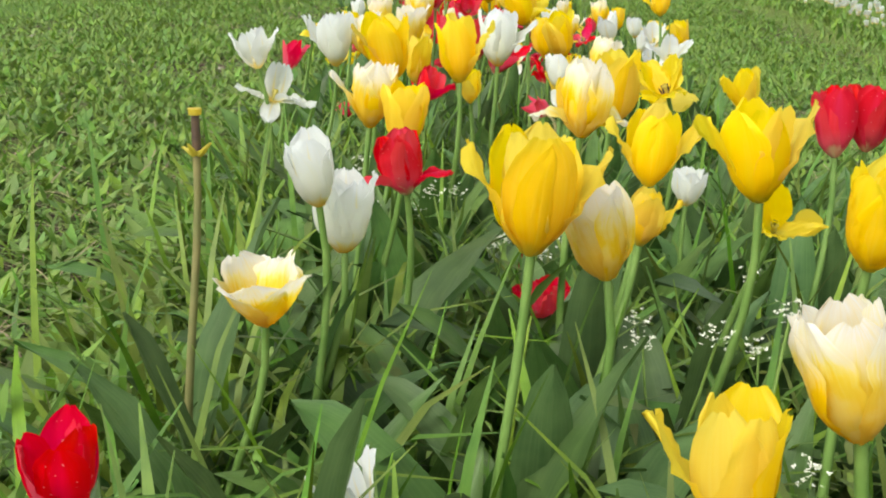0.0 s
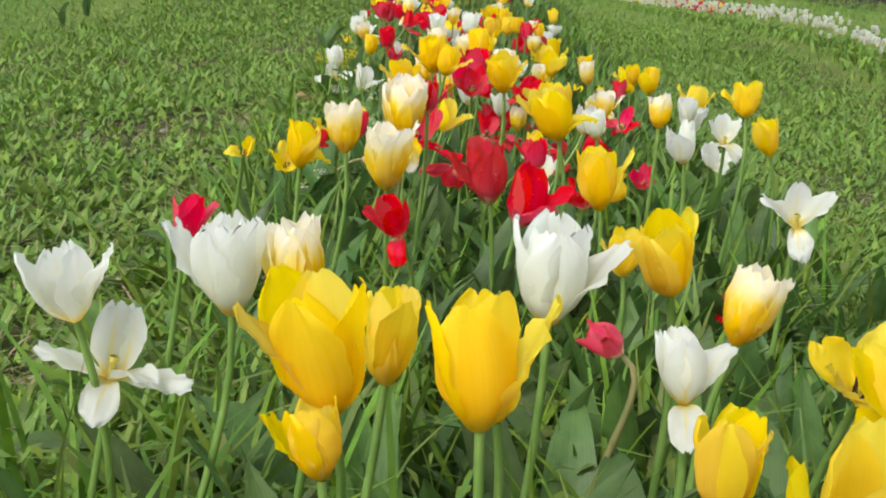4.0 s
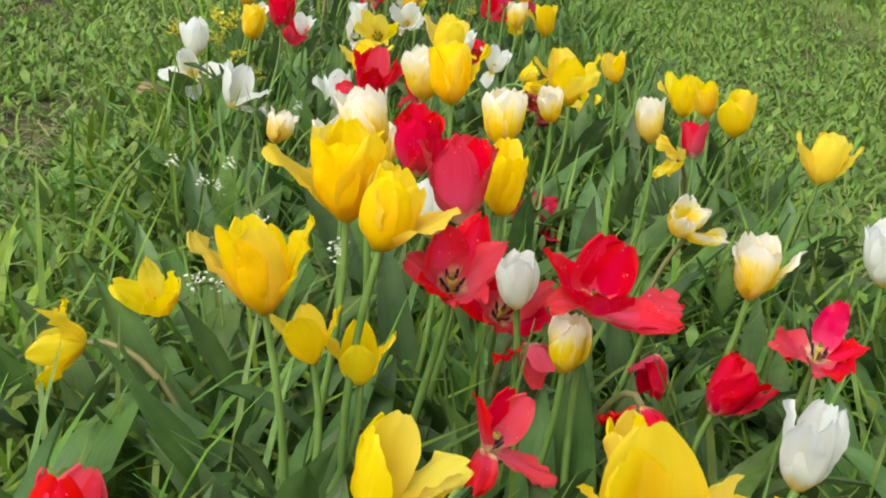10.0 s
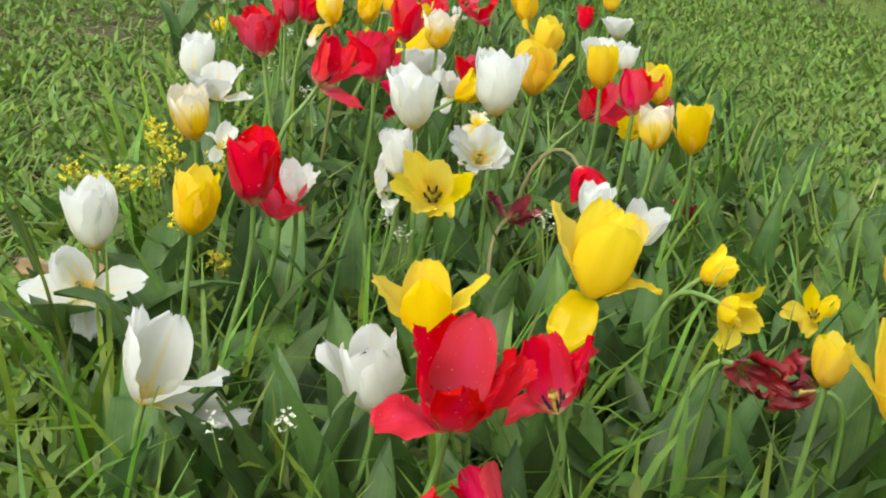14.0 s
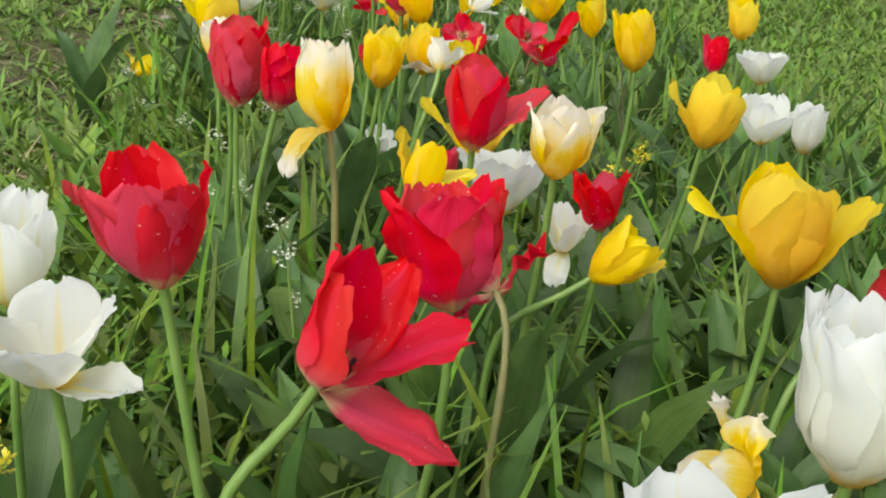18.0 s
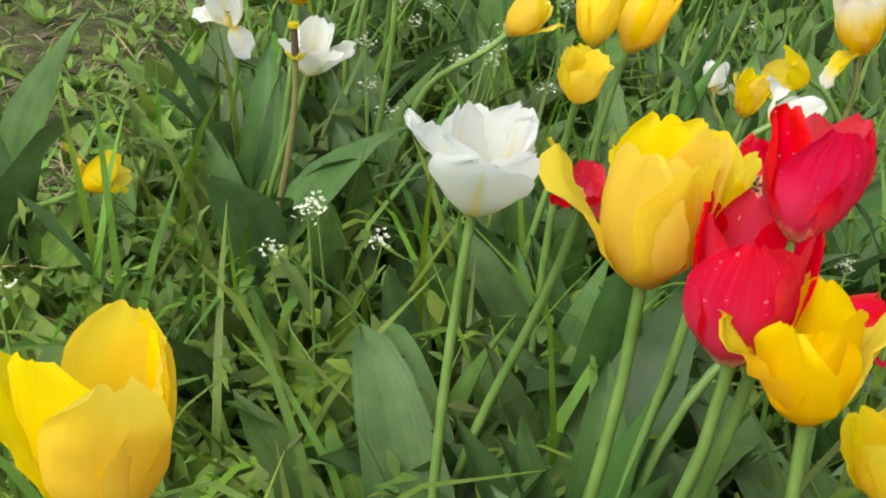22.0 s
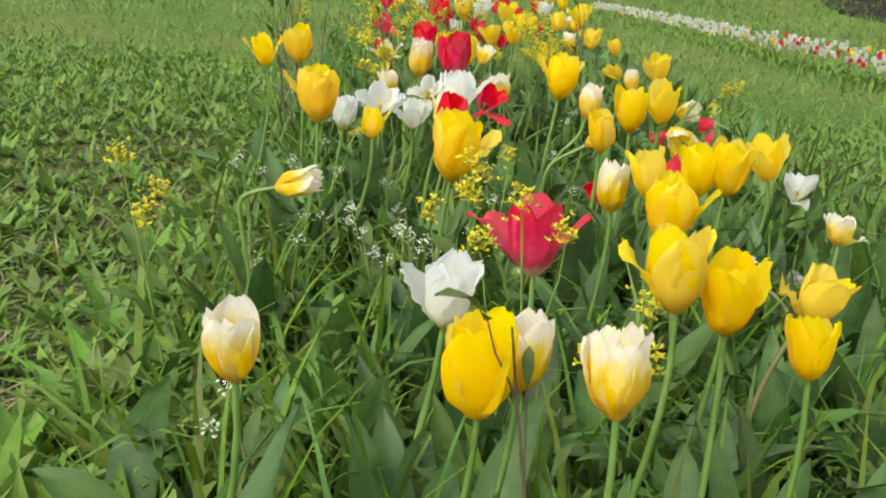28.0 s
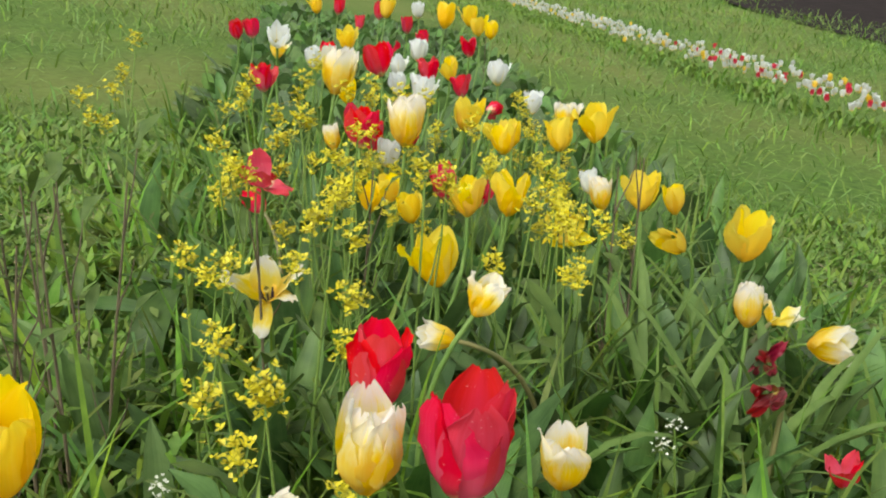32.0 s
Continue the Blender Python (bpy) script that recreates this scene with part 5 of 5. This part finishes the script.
tulip("red", "cup", -0.197, 16.434, 0.138, 0.085, leaves=1)
tulip("white", "cup", 0.013, 16.667, 0.121, 0.089, leaves=1)
tulip("red", "drooping", 0.071, 4.448, 0.424, 0.043, 120, 300)
tulip("red", "star", 0.226, 4.930, 0.175, 0.081, 62, 300)
tulip("yellow", "open", -0.200, 7.442, 0.412, 0.050, petals="180f 0u 270c 90u 225c 320c")
tulip("red", "drooping", 0.137, 4.023, 0.360, 0.046, 120, 290)
tulip("red", "star", 0.276, 4.123, 0.353, 0.060)
tulip("red", "drooping", 0.271, 4.051, 0.335, 0.051, 120, 250)
tulip("red", "drooping", 0.237, 3.924, 0.343, 0.046, 125, 280)
tulip("yellow", "star", -0.306, 3.425, 0.424, 0.076, 35, 290, petals="10f 65u 120f 185f 240f 285f")
tulip("white", "star", 0.192, 3.294, 0.430, 0.069, petals="175w 5f 270h 90u 40u")
tulip("yellow", "open", 0.002, 1.834, 0.599, 0.051, petals="180f 0u 270c 90u 225c 320c", leaves=1)
tulip("white", "star", -0.399, 11.073, 0.344, 0.064, petals="100u 70u 180k 0f 270h")
tulip("cream", "drooping", -0.027, 6.045, 0.340, 0.051, 65, 200)
tulip("red", "star", 0.067, 1.657, 0.615, 0.054, 25, 20, petals="100u 60u 150u 10f 330w 200u")

# ---- mustard and small weeds ----
DRY_STEM = plain_material("dry_brown_stem", (0.07, 0.055, 0.03), (0.14, 0.11, 0.06), 60.0, 0.7)
def bloom_cluster(seed, count, spread, petal, rise_by):
    """Many small four-petalled blossoms in a loose head."""
    r = np.random.default_rng(seed)
    pieces = []
    for _ in range(count):
        c = r.normal(0, spread, 3) * (1, 1, 0.6) + (0, 0, rise_by * r.random())
        a0 = r.uniform(0, np.pi)
        for k in range(4):
            a = a0 + k * np.pi / 2
            d = np.array([np.cos(a), np.sin(a), r.uniform(-0.3, 1.0)]) * petal
            s = np.array([-np.sin(a), np.cos(a), r.uniform(-0.8, 0.8)]) * petal * 0.4
            pieces.append((np.array([c, c + d * 0.6 + s, c + d, c + d * 0.6 - s]), np.array([[0, 1, 2, 3]])))
    return pieces


MUSTARD_HEADS = [join_parts("flower_head", bloom_cluster(40 + k, 34, 0.0095, 0.0056, 0.027), MUSTARD) for k in range(4)]
WHITE_HEADS = [join_parts("flower_head", bloom_cluster(60 + k, 20, 0.0062, 0.0025, 0.0085), TINY_WHITE) for k in range(4)]
WEED_LEAVES = [mesh_of("leaf", *strip(4, 3, 0.09, w, b, 0.3, 0.3, 0.05, 0.3, 0.55), WEED) for w, b in ((0.014, 0.9), (0.018, 1.3), (0.011, 0.6))]


def weed(name, x, y, tall, heads, stem_material, branches, label, category, group):
    r = random.Random(int(abs(x) * 6151) + int(y * 4447))
    thing = new(name)
    thing.location = (x, y, rise(x, y) - 0.005)
    tall *= r.uniform(0.8, 1.15)
    lean = Vector((r.uniform(-0.05, 0.05), r.uniform(-0.05, 0.05), tall))
    path = bezier(Vector((0, 0, 0)), Vector((0, 0, tall * 0.4)), lean * 0.7, lean, 6)
    part("stem", tube("stem", path, np.linspace(0.0026, 0.0013, 6), stem_material, 5), thing)
    part("flower_head", r.choice(heads), thing, Matrix.Translation(lean))
    for k in range(branches):
        start = path[2 + k % 3]
        a = r.uniform(0, 6.28)
        end = start + Vector((math.cos(a) * 0.05, math.sin(a) * 0.05, (tall - start.z) * r.uniform(0.55, 0.95)))
        twig = bezier(start, start + Vector((math.cos(a) * 0.03, math.sin(a) * 0.03, 0.02)), end - Vector((0, 0, 0.03)), end, 4)
        part("twig", tube("twig", twig, np.linspace(0.0016, 0.001, 4), stem_material, 4), thing)
        part("flower_head", r.choice(heads), thing, Matrix.Translation(end) @ Matrix.Rotation(a, 4, "Z"))
    for k in range(4):
        s = r.uniform(0.6, 1.2)
        part("leaf", r.choice(WEED_LEAVES), thing, Matrix.Translation(path[k % 4]) @ Matrix.Rotation(r.uniform(0, 6.28), 4, "Z") @ Matrix.Rotation(0.6, 4, "Y") @ Matrix.Diagonal((s, s, s, 1)))
    return tagged(thing, label, category, group)


def mustard(x, y):
    return weed("mustard_plant", x, y, 0.42 if y > 9 else 0.24, MUSTARD_HEADS, MUSTARD_STEM, 2, "wild mustard with loose heads of small yellow flowers", "weed", "mustard plants in the bed")


def white_weed(x, y):
    return weed("flowering_weed", x, y, 0.26, WHITE_HEADS, MUSTARD_STEM, 1, "thin weed with tiny white flower clusters", "weed", "white-flowered weeds in the bed")


def dry_stalk(x, y):
    """A thin brownish stalk with a few bare side twigs."""
    r = random.Random(int(abs(x) * 3571) + int(y * 2339))
    thing = new("dry_stalk")
    thing.location = (x, y, rise(x, y) - 0.005)
    tall = r.uniform(0.38, 0.5)
    top = Vector((r.uniform(-0.04, 0.04), r.uniform(-0.04, 0.04), tall))
    path = bezier(Vector((0, 0, 0)), Vector((0, 0, tall * 0.4)), top * 0.7, top, 6)
    part("stalk", tube("stalk", path, np.linspace(0.003, 0.0012, 6), DRY_STEM, 5), thing)
    for k in range(5):
        start = path[1 + k % 4]
        a = r.uniform(0, 6.28)
        end = start + Vector((math.cos(a) * 0.03, math.sin(a) * 0.03, r.uniform(0.06, 0.12)))
        part("twig", tube("twig", bezier(start, start + Vector((0, 0, 0.02)), end - Vector((0, 0, 0.03)), end, 4), np.linspace(0.0016, 0.0008, 4), DRY_STEM, 4), thing)
        s = r.uniform(0.4, 0.7)
        part("leaf", r.choice(WEED_LEAVES), thing, Matrix.Translation(end) @ Matrix.Rotation(a, 4, "Z") @ Matrix.Rotation(0.5, 4, "Y") @ Matrix.Diagonal((s, s, s, 1)))
    return tagged(thing, "thin brownish weed stalk with small leaves", "weed", "dry stalks in the bed")


mustard(-0.48, 11.87)
mustard(-0.45, 11.88)
mustard(-0.41, 11.90)
mustard(-0.51, 11.55)
mustard(-0.48, 11.46)
mustard(-0.58, 12.50)
mustard(-0.58, 12.34)
mustard(-0.59, 12.20)
mustard(-0.34, 12.55)
mustard(-0.47, 12.32)
mustard(-0.40, 12.26)
mustard(-0.09, 12.32)
mustard(-0.90, 12.62)
mustard(-0.88, 12.91)
mustard(-0.61, 11.85)
mustard(-0.34, 11.99)
mustard(0.03, 12.87)
mustard(-0.20, 12.43)
mustard(-0.75, 10.26)
mustard(-0.34, 10.28)
mustard(-0.26, 10.00)
mustard(-0.14, 10.00)
mustard(-0.29, 10.73)
mustard(-0.55, 6.12)
mustard(-0.58, 5.90)
mustard(-0.46, 6.00)
mustard(-0.41, 5.79)
mustard(0.13, 7.29)
mustard(0.37, 11.76)
mustard(-0.12, 12.01)
mustard(-0.14, 12.16)
mustard(-0.09, 12.10)
mustard(-0.21, 12.10)
mustard(-0.62, 13.11)
mustard(-0.58, 12.73)
mustard(-0.48, 12.74)
mustard(-0.41, 12.70)
mustard(-0.34, 12.70)
mustard(-0.27, 12.81)
mustard(-0.34, 12.57)
mustard(-0.51, 12.32)
mustard(-0.44, 12.22)
mustard(-0.07, 13.03)
mustard(0.04, 13.12)
mustard(-0.06, 12.98)
mustard(-0.02, 12.73)
mustard(-0.17, 13.28)
mustard(-0.48, 13.36)
mustard(-0.25, 12.41)
mustard(-0.44, 12.64)
mustard(-0.34, 12.82)
mustard(-0.02, 12.95)

dry_stalk(-0.79, 11.90)
dry_stalk(-0.78, 12.03)
dry_stalk(-0.80, 11.82)
dry_stalk(-0.73, 11.89)
dry_stalk(0.03, 12.40)
dry_stalk(0.14, 12.57)
dry_stalk(0.04, 12.31)
dry_stalk(-0.81, 11.75)
dry_stalk(-0.75, 11.78)
dry_stalk(-0.53, 11.90)
dry_stalk(0.38, 16.71)
dry_stalk(0.18, 7.42)
dry_stalk(-0.26, 9.72)
dry_stalk(-0.40, 12.36)

white_weed(0.31, 1.27)
white_weed(0.28, 1.16)
white_weed(0.33, 1.05)
white_weed(0.35, 1.01)
white_weed(0.38, 1.39)
white_weed(0.16, 1.66)
white_weed(0.12, 1.53)
white_weed(-0.01, 1.74)
white_weed(0.21, 1.59)
white_weed(0.06, 1.84)
white_weed(-0.19, 4.11)
white_weed(-0.25, 3.58)
white_weed(0.12, 3.45)
white_weed(-0.17, 3.69)
white_weed(-0.33, 4.52)
white_weed(-0.19, 4.31)
white_weed(-0.09, 4.22)
white_weed(-0.26, 5.22)
white_weed(-0.24, 4.67)
white_weed(-0.32, 5.96)
white_weed(0.08, 5.84)
white_weed(-0.20, 5.73)
white_weed(-0.33, 6.70)
white_weed(-0.34, 6.56)
white_weed(-0.45, 6.91)
white_weed(-0.69, 7.50)
white_weed(-0.44, 6.74)
white_weed(-0.49, 7.75)
white_weed(-0.46, 7.10)
white_weed(-0.44, 7.16)
white_weed(-0.56, 7.25)
white_weed(-0.49, 7.66)
white_weed(-0.40, 8.26)
white_weed(-0.41, 8.20)
white_weed(-0.33, 8.26)
white_weed(-0.36, 7.96)
white_weed(-0.50, 8.09)
white_weed(-0.44, 8.05)
white_weed(0.01, 7.85)
white_weed(-0.53, 8.69)
white_weed(0.06, 8.88)
white_weed(-0.61, 8.59)
white_weed(-0.78, 8.63)
white_weed(-0.46, 8.53)
white_weed(-0.52, 8.54)
white_weed(-0.27, 8.55)
white_weed(-0.16, 8.67)
white_weed(-0.72, 9.12)
white_weed(-0.34, 9.53)
white_weed(-0.43, 9.13)
white_weed(-0.01, 9.63)
white_weed(-0.42, 10.77)
white_weed(-0.44, 10.51)
white_weed(-0.56, 9.92)
white_weed(-0.47, 10.63)
white_weed(-0.47, 10.59)
white_weed(-0.46, 10.45)
white_weed(-0.30, 10.68)
white_weed(-0.73, 10.92)
white_weed(-0.46, 10.60)
white_weed(-0.28, 10.60)
white_weed(-0.57, 10.69)
white_weed(-0.37, 10.53)
white_weed(-0.43, 10.52)
white_weed(-0.62, 10.51)
white_weed(-0.14, 10.94)
white_weed(-0.66, 10.86)
white_weed(-0.50, 10.75)
white_weed(-0.67, 11.37)
white_weed(-0.59, 11.44)
white_weed(-0.66, 10.94)
white_weed(-0.47, 10.96)
white_weed(-0.51, 10.88)
white_weed(-0.13, 11.26)
white_weed(-0.08, 11.04)
white_weed(-0.00, 11.83)
white_weed(-0.59, 11.63)


# ---- tulip rows beyond the lawn, dark path ----
CUP = strip(3, 3, 1.0, 0.34, 0.25, 0.5, tip=0.2, base=0.5, widest=0.5)


def on_row(t, spread):
    """Places on the distant row, t from its near to its far end."""
    k = np.linspace(0, 1, len(ROW))
    x = np.interp(t, k, [p[0] for p in ROW]) + rng.normal(0, spread, len(t))
    return x, np.interp(t, k, [p[1] for p in ROW]) + rng.normal(0, spread, len(t))


def far_row(name, start, end, count, material, spread, label):
    """A distant row of tulips: six petals a bloom, too many to count."""
    x, y = on_row(rng.uniform(start, end, count), spread)
    x, y = np.repeat(x, 6), np.repeat(y, 6)
    z = np.repeat(rng.uniform(0.14, 0.27, count), 6) + rises(x, y)
    size = np.repeat(rng.uniform(0.042, 0.06, count), 6)
    return scatter(name, [CUP], x, y, size, 0.0, material, label, "tulips", (0.0, 0.5), z=z)


ROW = ((3.15, 8.0), (3.1, 12.0), (3.05, 16.0), (3.0, 20.0), (3.0, 24.0), (2.95, 28.0), (2.9, 32.0), (2.9, 36.0))
far_row("white_tulip_row", 0.0, 1.0, 820, WHITE, 0.1, "distant row of white tulips across the lawn")
far_row("red_tulip_row", 0.28, 0.5, 45, PINK, 0.13, "distant red tulips mixed into the white row")
far_row("yellow_tulip_row", 0.3, 1.0, 50, YELLOW, 0.14, "distant yellow tulips mixed into the white row")
x, y = on_row(rng.random(3200), 0.14)
scatter("far_row_leaves", OVALS, x, y, rng.uniform(0.06, 0.12, len(x)), 0.0, LAWN, "green leaves under the distant tulip row", "leaves", (0.0, 0.5))

edge = [(7.4, 16.0), (7.2, 20.0), (7.4, 24.0), (7.9, 29.0), (8.7, 34.0), (9.6, 40.0), (11.5, 50.0), (14.0, 62.0), (20.0, 95.0)]
inner = np.array([(ex + 0.06 * math.sin(5 * ey), ey) for ex, ey in edge])
outer = inner + (30.0, 8.0)
cols = np.linspace(0, 1, 12)[None, :, None]
sheet = inner[:, None] * (1 - cols) + outer[:, None] * cols
path_z = rises(sheet[..., 0], sheet[..., 1]) + 0.02
path = new("path", mesh_of("path", np.concatenate([sheet, path_z[..., None]], -1).reshape(-1, 3), grid_faces(len(edge), 12), None, TARMAC))
tagged(path, "dark bare soil path beyond the lawn", "path", kind="structure")


# ---- small things on the soil ----
def pebble(x, y, size):
    bm = bmesh.new()
    bmesh.ops.create_icosphere(bm, subdivisions=2, radius=size)
    for v in bm.verts:
        n = noise.noise(v.co * 40 + Vector((x, y, 0)) * 9)
        v.co = Vector((v.co.x * 1.3, v.co.y, v.co.z * 0.7)) * (1 + 0.35 * n)
    me = bpy.data.meshes.new("stone")
    bm.to_mesh(me)
    bm.free()
    me.materials.append(STONE)
    ob = new("stone", me)
    ob.location = (x, y, rise(x, y) + size * 0.35)
    return tagged(ob, "small grey-brown stone lying on the soil", "stone", "stones on the ground")


pebble(-0.19, 7.72, 0.022)
pebble(-1.0, 9.36, 0.015)
pebble(-1.12, 9.22, 0.011)
pebble(-1.05, 5.1, 0.014)
pebble(-2.2, 6.0, 0.025)

DRY_LEAF = leaf_material("dry_tulip_leaf", (0.30, 0.22, 0.11), (0.46, 0.36, 0.20), (0.55, 0.46, 0.30))
DRY_LEAVES = [mesh_of("leaf", *strip(8, 5, 0.16, 0.02, b, 1.2, 0.5, 0.03, 0.5, 0.4), DRY_LEAF) for b in (1.3, 1.9, 2.4)]


def withered_clump(x, y):
    r = random.Random(int(abs(x) * 1511) + int(y * 811))
    thing = new("withered_leaves")
    thing.location = (x, y, rise(x, y))
    for k in range(4):
        part("leaf", r.choice(DRY_LEAVES), thing, Matrix.Rotation(r.uniform(0, 6.28), 4, "Z") @ Matrix.Rotation(r.uniform(0.2, 0.7), 4, "Y"))
    return tagged(thing, "withered tan tulip leaves curling over", "leaves", "withered leaves in the bed")


withered_clump(-0.18, 7.8)
withered_clump(0.42, 2.5)
withered_clump(-0.62, 5.9)
withered_clump(0.3, 6.1)
withered_clump(-0.5, 9.2)
withered_clump(0.25, 9.9)


GRASS_BLADES = [mesh_of("blade", *strip(9, 3, 0.36, 0.0075, b, 0.35, 0.1, 0.02, 0.7, 0.35), LAWN) for b in (0.8, 1.4, 1.9, 2.5)]


def grass_clump(x, y, blades, grow):
    """A tuft of broad grass: long blades that rise from one foot and arch over."""
    r = random.Random(int(abs(x) * 2503) + int(y * 1907))
    thing = new("grass_clump")
    thing.location = (x, y, rise(x, y) - 0.005)
    for k in range(blades):
        size = grow * r.uniform(0.8, 1.15)
        part("blade", r.choice(GRASS_BLADES), thing, Matrix.Translation((r.gauss(0, 0.012), r.gauss(0, 0.012), 0)) @ Matrix.Rotation(r.uniform(0, 6.28), 4, "Z") @ Matrix.Rotation(r.uniform(0.05, 0.4), 4, "Y") @ Matrix.Diagonal((size, size, size, 1)))
    return tagged(thing, "tuft of broad light green grass blades arching over", "grass", "grass tufts in the bed")


grass_clump(0.05, 1.69, 9, 1.15)
grass_clump(0.12, 11.95, 12, 1.15)
grass_clump(0.04, 12.10, 10, 1.1)
grass_clump(0.22, 12.05, 10, 1.05)
grass_clump(0.10, 12.30, 9, 1.0)
grass_clump(0.28, 12.40, 9, 1.0)
grass_clump(-0.10, 12.15, 8, 1.0)
grass_clump(0.17, 12.70, 9, 1.0)
